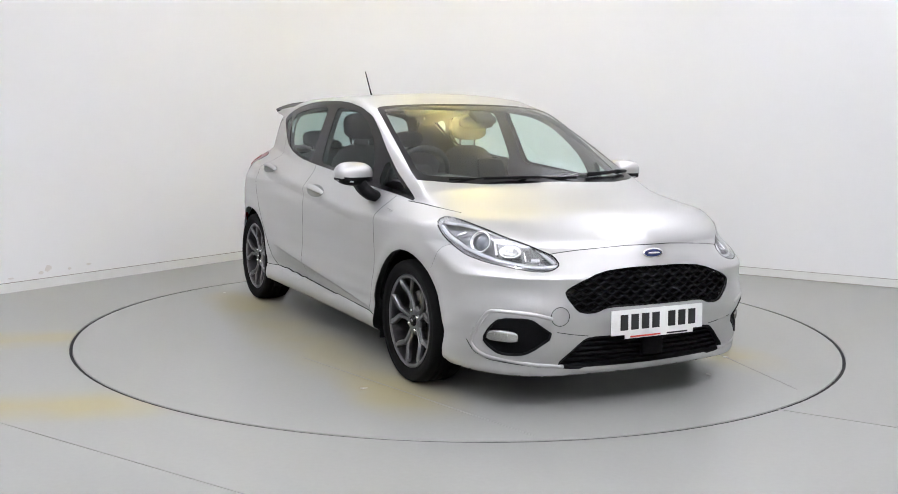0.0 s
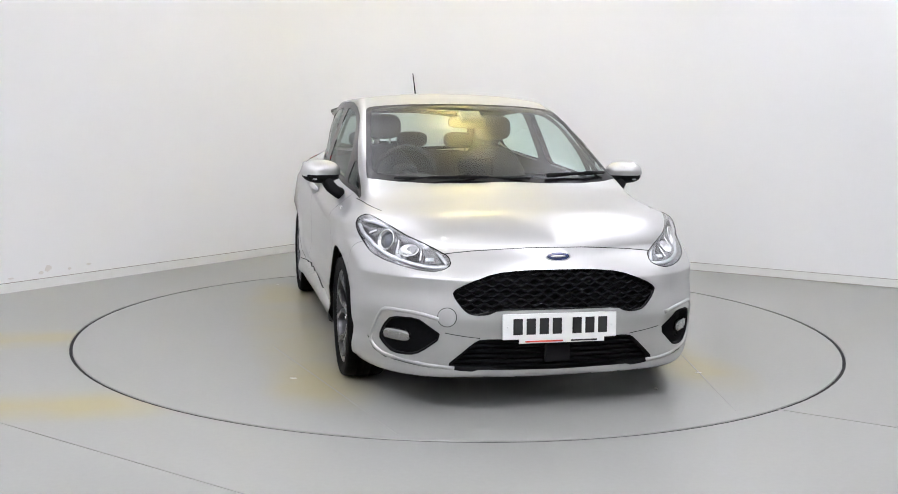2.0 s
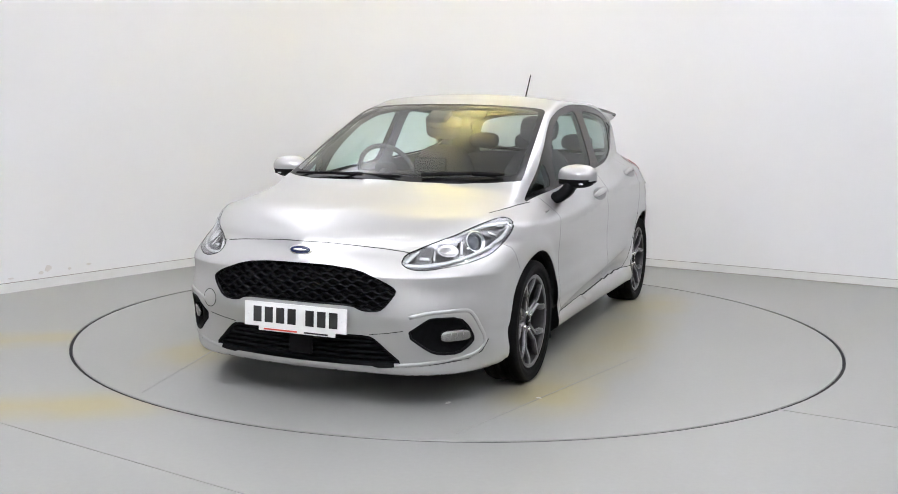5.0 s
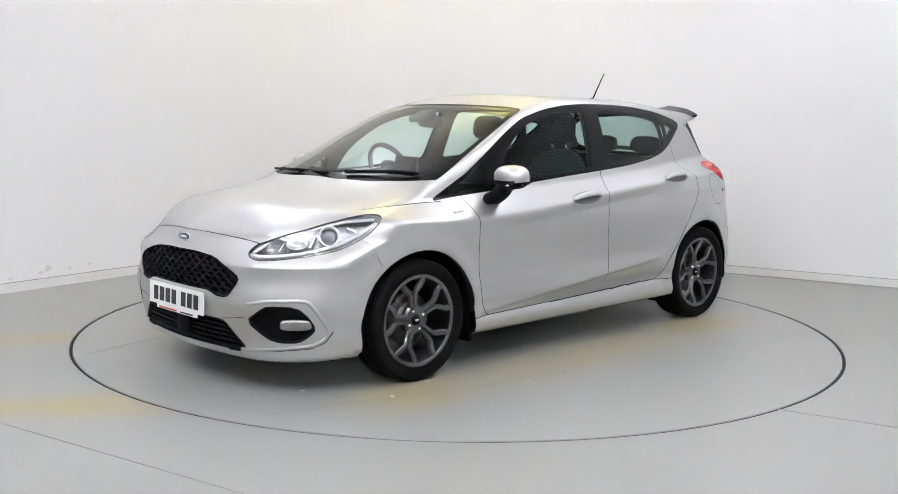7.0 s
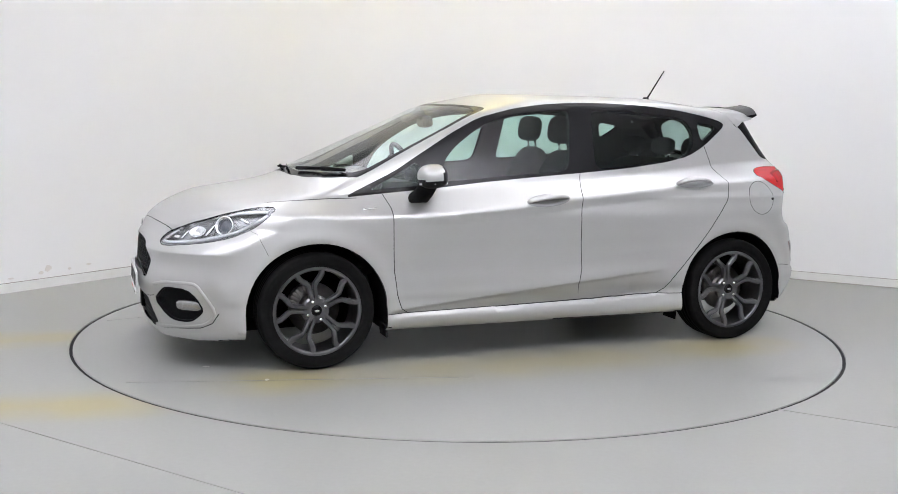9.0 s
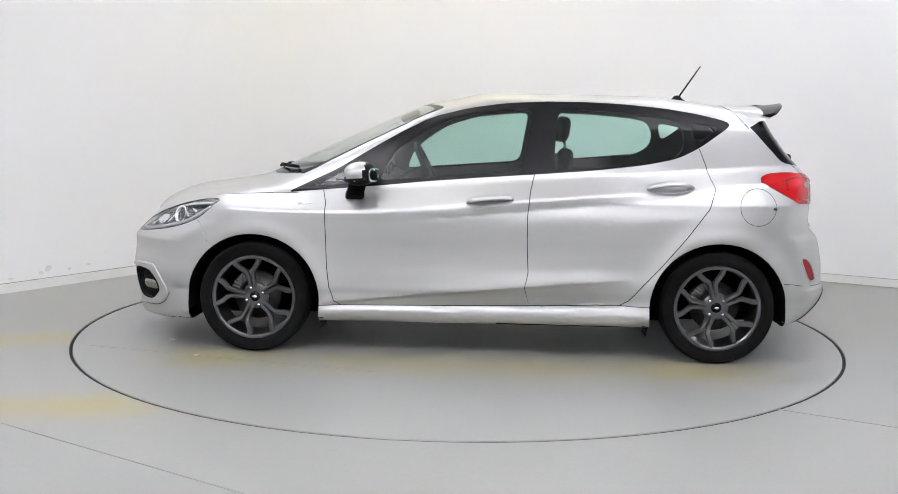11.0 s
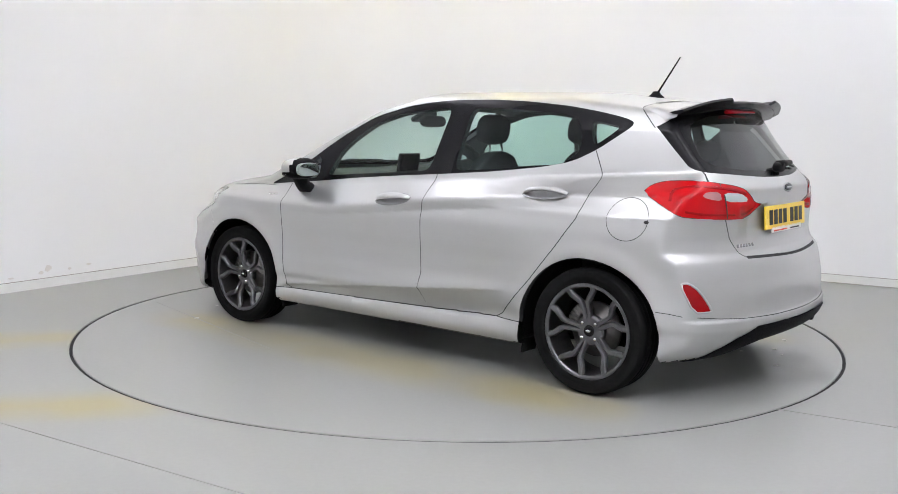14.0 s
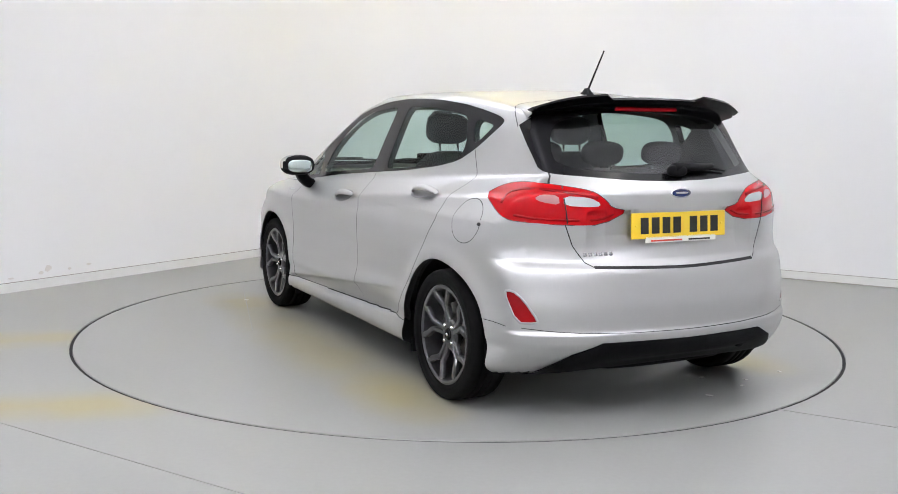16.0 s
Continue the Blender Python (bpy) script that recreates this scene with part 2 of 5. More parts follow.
def studio():
    line = wall_line()

    def wall(name, pts, z0, z1, thick, mat, label, category):
        bm = bmesh.new()
        rows = []
        for i, p in enumerate(pts):
            d = (pts[min(i + 1, len(pts) - 1)] - pts[max(i - 1, 0)]).normalized()
            n = Vector((-d.y, d.x, 0)) * thick
            rows.append([bm.verts.new(Vector((q.x, q.y, z))) for q, z in ((p, z0), (p, z1), (p + n, z1), (p + n, z0))])
        for p, q in zip(rows, rows[1:]):
            for i in range(4):
                j = (i + 1) % 4
                f = bm.faces.new((p[i], q[i], q[j], p[j]))
                f.smooth = i in (0, 2)
        bm.faces.new(rows[0])
        bm.faces.new(rows[-1][::-1])
        bmesh.ops.recalc_face_normals(bm, faces=bm.faces)
        for e in bm.edges:
            e.smooth = abs(e.verts[0].co.z - e.verts[1].co.z) > .01 and len(e.link_faces) == 2
        ob = part(name, bm, mat, None, label, smooth=False)
        return tagged(ob, "", category, kind="structure")

    wall("wall_back", line, 0, CEILING, .15, WALL, "white painted studio wall with a rounded corner", "wall")
    # skirting boards stand 16 mm proud of the wall, along each straight run and round the bend
    fore = []
    for i, p in enumerate(line):
        d = (line[min(i + 1, len(line) - 1)] - line[max(i - 1, 0)]).normalized()
        fore.append(p - Vector((-d.y, d.x, 0)) * .016)
    wall("baseboard", fore, 0, .068, .014, SKIRT, "low white skirting board along the studio wall", "skirting board")
    # shadow line over the skirting, made as a mottled grey strip
    crest = []
    for i, p in enumerate(line):
        d = (line[min(i + 1, len(line) - 1)] - line[max(i - 1, 0)]).normalized()
        crest.append(p - Vector((-d.y, d.x, 0)) * .013)
    wall("trim", crest, .068, .0715, .011, EDGE_SHADE, "grey shadow line painted along the skirting board's top edge", "skirting trim")
    # dark strip for the shaded gap at the skirting's foot
    wall("floor_gap", [p - Vector((0, .019, 0)) for p in line], .0005, .006, .002, EDGE_SHADE, "dark line for the shaded gap where the skirting meets the floor", "floor gap")
    ends = line[0], line[-1]
    a, b = Vector((ends[0].x, ends[0].y, 0)), Vector((ends[1].x, ends[1].y, 0))
    c, d = Vector((a.x, -8.2, 0)), Vector((b.x, -8.2, 0))
    for name, p, q in (("wall_left", a, c), ("wall_front", c, d), ("wall_right", d, b)):
        if (q - p).length > .05:
            wall(name, [q, p], 0, CEILING, .15, WALL, "plain white painted studio wall", "wall")
    bm = bmesh.new()
    box(bm, pose(-1, -2, CEILING + .06), (24, 16, .12), 0)
    tagged(part("ceiling", bm, CEIL, None, "white painted studio ceiling", False), "", "ceiling", kind="structure")
    # floor with a round well for the turntable
    bm = bmesh.new()
    n = 160
    inner = [bm.verts.new(((RADIUS + .019) * math.cos(2 * math.pi * i / n), (RADIUS + .019) * math.sin(2 * math.pi * i / n), 0)) for i in range(n)]
    deep = [bm.verts.new((v.co.x, v.co.y, -.06)) for v in inner]
    outer = [bm.verts.new((v.co.x * 8, v.co.y * 8, 0)) for v in inner]
    for i in range(n):
        j = (i + 1) % n
        bm.faces.new((inner[i], outer[i], outer[j], inner[j]))
        bm.faces.new((deep[i], inner[i], inner[j], deep[j]))
    bmesh.ops.recalc_face_normals(bm, faces=bm.faces)
    tagged(part("floor", bm, FLOOR, None, "worn grey painted concrete floor with straw-coloured patches", False), "", "floor", kind="structure")
    bm = bmesh.new()
    bmesh.ops.create_circle(bm, cap_ends=True, segments=n, radius=RADIUS + .2, matrix=pose(0, 0, -.055))
    tagged(part("turntable_well", bm, GROOVE, None, "dark well under the turntable", False), "", "floor well", kind="structure")
    # black ring added in the gap round the turntable to keep it dark
    bm = bmesh.new()
    lathe(bm, [(RADIUS + .002, -.05), (RADIUS + .002, -.004), (RADIUS + .017, -.004), (RADIUS + .017, -.05)], n, "Z")
    tagged(part("turntable_gap_ring", bm, GROOVE, None, "black ring filling the gap round the turntable", False), "", "floor seal", kind="structure")
    # old joints in the floor
    for (ax, ay), (bx, by) in (((-3.2, -1.30), (-.2, -3.17)), ((1.45, -1.72), (4.6, -3.5))):
        bm = bmesh.new()
        d = Vector((bx - ax, by - ay, 0))
        box(bm, pose((ax + bx) / 2, (ay + by) / 2, .0005, 0, 0, math.degrees(math.atan2(d.y, d.x))), (d.length, .005, .003), 0)
        tagged(part("floor_joint", bm, JOINT, None, "thin filled joint in the concrete floor", False), "", "floor joint", kind="structure")
    # trays and rods added round these lamps, out of view
    for lamps, drop, kind in ((LIGHTS, .8, "white"), (YELLOW, .34, "yellow")):
        for (lx, ly), size, power in lamps:
            fix = tagged(new("uplighter"), "flat " + kind + " uplighter hung unseen on rods under the ceiling", "ceiling light", kind + " uplighters")
            fix.matrix_world = pose(lx, ly, CEILING)
            bm = bmesh.new()
            box(bm, pose(0, 0, -drop - .045), (size[0] + .04, size[1] + .04, .06), .01)
            part("tray", bm, LIGHT_FRAME, fix)
            for q in (-1, 1):
                bm = bmesh.new()
                rod(bm, (q * (size[0] * .5 + .015), 0, -drop - .02), (q * (size[0] * .5 + .015), 0, 0), .005)
                part("hanger", bm, LIGHT_FRAME, fix)
    for lx, ly in SPOTS:
        fix = tagged(new("downlight_fitting"), "small round white downlight under the ceiling", "ceiling light", "downlights")
        fix.matrix_world = pose(lx, ly, CEILING)
        bm = bmesh.new()
        lathe(bm, [(.06, 0), (.06, -.02), (.05, -.025), (.045, -.02)], 24, "Z")
        part("ring", bm, LIGHT_FRAME, fix)


studio()

# the turning disc of the turntable, its top level with the floor
bm = bmesh.new()
bmesh.ops.create_cone(bm, cap_ends=True, segments=160, radius1=RADIUS, radius2=RADIUS, depth=.05, matrix=pose(0, 0, -.025))
es = [e for e in bm.edges if all(v.co.z > -.01 for v in e.verts)]
bmesh.ops.bevel(bm, geom=es, offset=.004, segments=2, affect="EDGES", profile=.5)
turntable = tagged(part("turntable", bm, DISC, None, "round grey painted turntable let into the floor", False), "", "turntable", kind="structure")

# two long scratches across the disc, either side of the car's nose
for ax, ay, bx, by in ((2.05, -.75, .4, -1.15), (2.0, .80, .35, 1.2)):
    bm = bmesh.new()
    box(bm, pose((ax + bx) / 2, (ay + by) / 2, .0004, 0, 0, math.degrees(math.atan2(by - ay, bx - ax))), (math.hypot(bx - ax, by - ay), .006, .002), 0)
    part("scratch", bm, SCRATCH, turntable, smooth=False)


# ---- shape of the car's shell: half-widths, nose, tail and top as smooth functions, metres ----
def curve(x, pairs):
    """A smooth curve through (position, value) pairs in rising order."""
    p = np.array(pairs, float)
    k, v = p[:, 0], p[:, 1]
    h = np.diff(k)
    s = np.diff(v) / h
    m = np.zeros(len(k))
    ok = s[:-1] * s[1:] > 0
    w1, w2 = 2 * h[1:] + h[:-1], h[1:] + 2 * h[:-1]
    m[1:-1][ok] = ((w1 + w2)[ok]) / (w1[ok] / s[:-1][ok] + w2[ok] / s[1:][ok])
    m[0], m[-1] = s[0], s[-1]
    x = np.asarray(x, float)
    i = np.clip(np.searchsorted(k, x) - 1, 0, len(h) - 1)
    t = (np.clip(x, k[0], k[-1]) - k[i]) / h[i]
    out = ((1 + 2 * t) * (1 - t) ** 2 * v[i] + t * (1 - t) ** 2 * h[i] * m[i]
           + t * t * (3 - 2 * t) * v[i + 1] + t * t * (t - 1) * h[i] * m[i + 1])
    return out + np.where(x < k[0], (x - k[0]) * m[0], 0) + np.where(x > k[-1], (x - k[-1]) * m[-1], 0)


PLAN = [(-2.1, 0.663), (-1.85, 0.743), (-1.6, 0.814), (-1.25, 0.868), (-0.6, 0.865), (0, 0.859), (0.7, 0.857), (1.25, 0.859), (1.6, 0.834), (1.9, 0.778), (2.1, 0.726)]
BELT = [(-1.9, 0.568), (-1.7, 0.601), (-1.5, 0.64), (-1.33, 0.668), (-1, 0.72), (-0.5, 0.761), (0, 0.762), (0.5, 0.759), (1.06, 0.722), (1.4, 0.723), (2, 0.73)]
INSET = [(.10, .09), (.15, .045), (.185, .012), (.235, 0), (.265, .004), (.285, .010), (.33, .014), (.37, .006), (.42, .006), (.50, .011), (.58, .010), (.66, .004), (.75, 0), (.84, .012), (1.1, .03)]
NOSE = [(0.1, 1.95), (0.145, 2.015), (0.165, 2.05), (0.21, 2.047), (0.3, 2.061), (0.36, 2.069), (0.43, 2.083), (0.52, 2.08), (0.6, 2.073), (0.66, 2.055), (0.7, 2.036), (0.735, 2.023), (0.78, 1.988), (0.85, 1.879)]
TAIL = [(0.15, 1.788), (0.25, 1.897), (0.32, 1.945), (0.36, 1.958), (0.392, 1.958), (0.408, 1.947), (0.5, 1.942), (0.57, 1.93), (0.62, 1.92), (0.66, 1.905), (0.7, 1.871), (0.76, 1.858), (0.86, 1.861), (0.97, 1.852), (1.02, 1.811), (1.1, 1.74), (1.2, 1.665), (1.3, 1.598), (1.42, 1.513)]
TOP = [(-1.8, 1.308), (-1.5, 1.356), (-1.3, 1.385), (-1.1, 1.411), (-0.9, 1.43), (-0.6, 1.434), (-0.3, 1.436), (0, 1.435), (0.2, 1.401), (0.38, 1.364), (0.6, 1.272), (0.9, 1.139), (1.2, 1.002), (1.29, 0.957), (1.4, 0.924), (1.6, 0.89), (1.8, 0.857), (1.95, 0.805), (2.06, 0.742), (2.2, 0.63)]
UNDER = [(-2, .30), (-1.88, .275), (-1.75, .215), (-1.5, .19), (-1, .185), (1, .175), (1.6, .16), (1.9, .145), (2.1, .145)]
SILL = [(-1.0, .306), (-.73, .306), (-.25, .287), (.4, .2755), (.77, .272), (.9, .270)]
SHOULDER = [(-2.1, .962), (-1.6, .957), (-1.2, .938), (-.65, .896), (-.23, .855), (.27, .806), (.6, .785), (1.0, .782), (1.3, .792), (2.1, .76)]
HUB_X, HUB_Z, ARCH = 1.2465, .300, .362


def belt_z(x):
    return .875 + (1.065 - x) * .063


def crease_z(x):
    return curve(x, SHOULDER)


def half_width(x, z):
    total = 0
    for dz in (-.010, 0, .010):
        zz = z + dz
        wp, yb, zb, zc = curve(x, PLAN), curve(x, BELT), belt_z(x), crease_z(x)
        low = wp - curve(np.minimum(zz, zc), INSET)
        at = wp - curve(zc, INSET)
        mid = at + (yb - at) * np.clip((zz - zc) / (zb - zc), 0, 1)
        over = np.maximum(zz - zb, 0)
        total = total + np.where(zz < zc, low, mid) - .33 * over - .14 * over ** 2
    w = total / 3 - .05 * np.clip((-x - .35) / .7, 0, 1) * np.clip((z - .85) / .10, 0, 1) * np.clip((1.24 - z) / .26, 0, 1)
    # a hollow under the shoulder line, deepest close below it
    drop = crease_z(x) - z
    under = np.clip(drop / .055, 0, 1) ** 1.3 * np.clip((.34 - drop) / .30, 0, 1) * np.clip((.95 - x) / .6, 0, 1) * np.clip((x + 1.5) / .5, 0, 1)
    w = w - .011 * under
    # the rising line low on the doors: a flare above it, a face turned inwards below it, down to the sill's joint
    low, sill = .370 - .098 * x, curve(x, SILL)
    ends = np.clip((x + .80) / .24, 0, 1) * np.clip((.90 - x) / .12, 0, 1)
    w = w + .009 * ends * np.exp(-(np.maximum(z - low, 0) / .055) ** 2) * np.clip((z - low + .012) / .012, 0, 1)
    w = w - ends * np.clip((low - z) * .42, 0, .05) * np.clip((z - sill + .014) / .011, 0, 1)
    for hub in (HUB_X, -HUB_X):
        r = np.hypot(x - hub, z - HUB_Z)
        w = w + .014 * np.exp(-((r - .37) / .055) ** 2) * (z > .2)
    return w


def nose_x(y, z):
    a = np.abs(y)
    scoop = .016 * np.exp(-((z - .54) / .06) ** 2) * np.clip((a - .42) / .14, 0, 1)
    return curve(z, NOSE) - scoop - 0.0455 * (a / .47) ** 2 - 1.908 * np.maximum(a - .47, 0) ** 2 - 1.503 * np.clip(z - .6, 0, .12) * a


def tail_x(y, z):
    a = np.abs(y)
    up = 1 + .8 * np.clip(z - .95, 0, .3)
    # the hollow round the number plate, under a sharp ledge
    plate = .024 * np.clip((.905 - z) / .014, 0, 1) * np.clip((z - .69) / .11, 0, 1) * np.clip((.46 - a) / .10, 0, 1)
    return -curve(z, TAIL) + plate + up * (0.0557 * (a / .46) ** 2 + 0.665 * np.maximum(a - .46, 0) ** 2)


def top_z(x, y):
    a = np.abs(y)
    bow = np.clip((x + .3) / .6, 0, 1)
    c = curve(x + .29 * bow * y * y, TOP)
    # soft ridges along the bonnet's sides
    ridge = .002 * np.exp(-((a - .64 + .16 * np.clip((x - 1.2) / .7, 0, 1)) / .05) ** 2) * np.clip((x - 1.15) / .2, 0, 1) * np.clip((1.95 - x) / .2, 0, 1)
    crown = 0.0623 - .02 * np.clip((x - .9) / .4, 0, 1)
    return c + ridge - crown * (a / .7) ** 2.3


def shell(x, y, z):
    """Below zero inside the car's outer skin."""
    f = np.stack([np.abs(y) - half_width(x, z), (x - nose_x(y, z)) * .95, (tail_x(y, z) - x) * .9,
                  (z - top_z(x, y)) * .93, curve(x, UNDER) - z])
    k = .013 + .012 * np.clip((x - 1.5) / .3, 0, 1)
    m = f.max(0)
    return m + k * np.log(np.exp((f - m) / k).sum(0))


def shell_normal(p):
    e = .004
    g = np.stack([shell(*(p + e * d).T) - shell(*(p - e * d).T) for d in np.eye(3)], -1)
    return g / np.maximum(np.linalg.norm(g, axis=1, keepdims=True), 1e-9)


def on_shell(o, d, far=4.0, steps=60):
    """First crossing from outside (or, with steps=0, the crossing between o and o + far d)."""
    o, d = np.atleast_2d(o).astype(float), np.atleast_2d(d).astype(float)
    lo, hi = np.zeros(len(o)), np.full(len(o), far)
    for _ in range(36):
        mid = (lo + hi) / 2
        ins = shell(*(o + d * mid[:, None]).T) < 0
        lo, hi = np.where(ins, mid, lo), np.where(ins, hi, mid)
    return o + d * ((lo + hi) / 2)[:, None]


# ---- the car's skin: one smooth half, cut along its joints into panels ----
SIDE = (Vector((1, 0, 0)), Vector((0, 0, 1)), Vector((0, 1, 0)))
FRONT = (Vector((0, 1, 0)), Vector((0, 0, 1)), Vector((1, 0, 0)))
REAR = (Vector((0, 1, 0)), Vector((0, 0, 1)), Vector((-1, 0, 0)))
ABOVE = (Vector((1, 0, 0)), Vector((0, 1, 0)), Vector((0, 0, 1)))
D = math.sqrt(.5)
FRONT_CORNER = (Vector((-D, D, 0)), Vector((0, 0, 1)), Vector((D, D, 0)))
REAR_CORNER = (Vector((-D, -D, 0)), Vector((0, 0, 1)), Vector((-D, D, 0)))


def half_shell():
    xs, ys, zs = np.linspace(-2.08, 2.2, 281), np.linspace(0, .96, 64), np.concatenate([np.linspace(.04, .22, 10), np.linspace(.232, .50, 30), np.linspace(.514, .80, 20), np.linspace(.811, 1.0, 17), np.linspace(1.016, 1.62, 39)])
    bm = bmesh.new()
    for fixed, value, a, b in ((1, .96, xs, zs), (2, 1.62, xs, ys), (2, .04, xs, ys), (0, 2.2, ys, zs), (0, -2.08, ys, zs)):
        A, B = np.meshgrid(a, b, indexing="ij")
        P = np.empty((A.size, 3))
        free = [i for i in range(3) if i != fixed]
        P[:, fixed], P[:, free[0]], P[:, free[1]] = value, A.ravel(), B.ravel()
        C = np.stack([P[:, 0] * .74, 0 * P[:, 0], 0 * P[:, 0] + .60], 1)
        Q = on_shell(C, P - C, 1.0)
        vs = [bm.verts.new(q) for q in Q]
        n = len(b)
        for i in range(len(a) - 1):
            for j in range(n - 1):
                f = (vs[i * n + j], vs[(i + 1) * n + j], vs[(i + 1) * n + j + 1], vs[i * n + j + 1])
                bm.faces.new(f)
    bmesh.ops.remove_doubles(bm, verts=bm.verts, dist=.0015)
    bmesh.ops.recalc_face_normals(bm, faces=bm.faces)
    c = max(bm.faces, key=lambda f: f.calc_center_median().z)
    if c.normal.z < 0:
        bmesh.ops.reverse_faces(bm, faces=bm.faces)
    return bm


def smooth_loop(pts, times=2, closed=True):
    """Rounds an outline's corners by cutting them."""
    for _ in range(times):
        out = []
        n = len(pts)
        for i in range(n if closed else n - 1):
            p, q = np.array(pts[i]), np.array(pts[(i + 1) % n])
            t = min(.22, .03 / (np.linalg.norm(q - p) + 1e-9))
            out += [tuple(p * (1 - t) + q * t), tuple(p * t + q * (1 - t))]
        pts = out if closed else [pts[0]] + out + [pts[-1]]
    return pts


def inside(p, poly):
    x, y = p
    c = False
    j = len(poly) - 1
    for i in range(len(poly)):
        xi, yi = poly[i]
        xj, yj = poly[j]
        if (yi > y) != (yj > y) and x < (xj - xi) * (y - yi) / (yj - yi) + xi:
            c = not c
        j = i
    return c


def band(pts, width):
    """A thin closed outline round an open line."""
    p = [np.array(q, float) for q in pts]
    left, right = [], []
    for i in range(len(p)):
        d = p[min(i + 1, len(p) - 1)] - p[max(i - 1, 0)]
        d = d / (np.linalg.norm(d) + 1e-9)
        n = np.array((-d[1], d[0])) * width / 2
        left.append(tuple(p[i] + n))
        right.append(tuple(p[i] - n))
    return left + right[::-1]


class Knife:
    def __init__(self, bm):
        self.bm = bm
        self.kind = bm.faces.layers.int.new("kind")
        self.names = ["rest"]

    def number(self, name):
        if name not in self.names:
            self.names.append(name)
        return self.names.index(name)

    def cut(self, name, poly, view, over=("rest",), facing=.12, where=None, reach=.03):
        """Cuts the outline poly, seen along view, into the skin and calls the faces within it name."""
        u, v, w = view
        bm, kind = self.bm, self.kind
        lows = (min(p[0] for p in poly) - .03, min(p[1] for p in poly) - .03)
        highs = (max(p[0] for p in poly) + .03, max(p[1] for p in poly) + .03)
        allowed = {self.number(o) for o in over}
        flat = {}

        def look_at(f):
            c = f.calc_center_median()
            flat[f] = (c.dot(u), c.dot(v))

        for f in bm.faces:
            if f[kind] in allowed and f.normal.dot(w) > facing:
                c = f.calc_center_median()
                a, b = c.dot(u), c.dot(v)
                if lows[0] < a < highs[0] and lows[1] < b < highs[1] and (where is None or where(c)):
                    flat[f] = (a, b)
        n = len(poly)
        for i in range(n):
            (x0, y0), (x1, y1) = poly[i], poly[(i + 1) % n]
            dx, dy = x1 - x0, y1 - y0
            l2 = dx * dx + dy * dy
            if l2 < 1e-9:
                continue
            near = []
            for f, (a, b) in flat.items():
                t = ((a - x0) * dx + (b - y0) * dy) / l2
                t = 0 if t < 0 else 1 if t > 1 else t
                ex, ey = a - x0 - t * dx, b - y0 - t * dy
                if ex * ex + ey * ey < reach * reach * .6:
                    near.append(f)
            if not near:
                continue
            no = (u * dy - v * dx)
            co = u * x0 + v * y0
            geom = near + list({e for f in near for e in f.edges}) + list({p for f in near for p in f.verts})
            for f in near:
                flat.pop(f)
            got = bmesh.ops.bisect_plane(bm, geom=geom, plane_co=co, plane_no=no.normalized(), dist=1e-5)
            for f in got["geom"]:
                if isinstance(f, bmesh.types.BMFace) and f.is_valid:
                    look_at(f)
        k = self.number(name)
        for f, p in flat.items():
            if f.is_valid and inside(p, poly):
                f[kind] = k

    def take(self, names, push=0.0, mirror="pair", keep=None, flip=False):
        """A copy of the faces so named, as numpy arrays: points, normals, polygons."""
        ks = {self.number(n) for n in names}
        faces = [f for f in self.bm.faces if f[self.kind] in ks and (keep is None or keep(f))]
        index, pts, polys = {}, [], []
        for f in faces:
            row = []
            for v in f.verts:
                if v not in index:
                    index[v] = len(pts)
                    pts.append(v.co[:])
                row.append(index[v])
            polys.append(row)
        p = np.array(pts).reshape(-1, 3)
        nr = shell_normal(p) if len(p) else p
        return p - nr * push, nr, polys


def skin(name, got, mat, parent, mode="pair", label="", thick=0.0):
    """Makes part objects from a half: mode pair gives a left and a right one, whole joins both halves at the middle."""
    p, nr, polys = got
    out = []
    q, nq = p * (1, -1, 1), nr * (1, -1, 1)
    if mode == "whole":
        mid = np.abs(p[:, 1]) < 1e-4
        ids = np.where(mid, np.arange(len(p)), 0)
        extra = np.cumsum(~mid) - 1 + len(p)
        ids = np.where(mid, np.arange(len(p)), extra)
        sets = [(np.concatenate([p, q[~mid]]), np.concatenate([nr, nq[~mid]]), polys + [[int(ids[i]) for i in r[::-1]] for r in polys])]
    else:
        sets = [(p, nr, polys), (q, nq, [r[::-1] for r in polys])]
    for a, n, f in sets:
        me = bpy.data.meshes.new(name)
        me.from_pydata(a.tolist(), [], f)
        me.shade_smooth()
        me.normals_split_custom_set_from_vertices(n.tolist())
        out.append(part(name, me, mat, parent, label))
    return out


def dished(got, outline, depth, wall):
    """Presses a front-corner part inwards, with sloping walls along its outline."""
    p, nr, polys = got
    q = np.stack([(p[:, 1] - p[:, 0]) * D, p[:, 2]], 1)
    a = np.array(outline)
    e = np.roll(a, -1, 0) - a
    best = np.full(len(q), 9.0)
    for s, d in zip(a, e):
        t = np.clip(((q - s) @ d) / max(d @ d, 1e-12), 0, 1)
        best = np.minimum(best, np.linalg.norm(q - s - t[:, None] * d, axis=1))
    return p - nr * (depth * np.clip(best / wall, 0, 1))[:, None], nr, polys


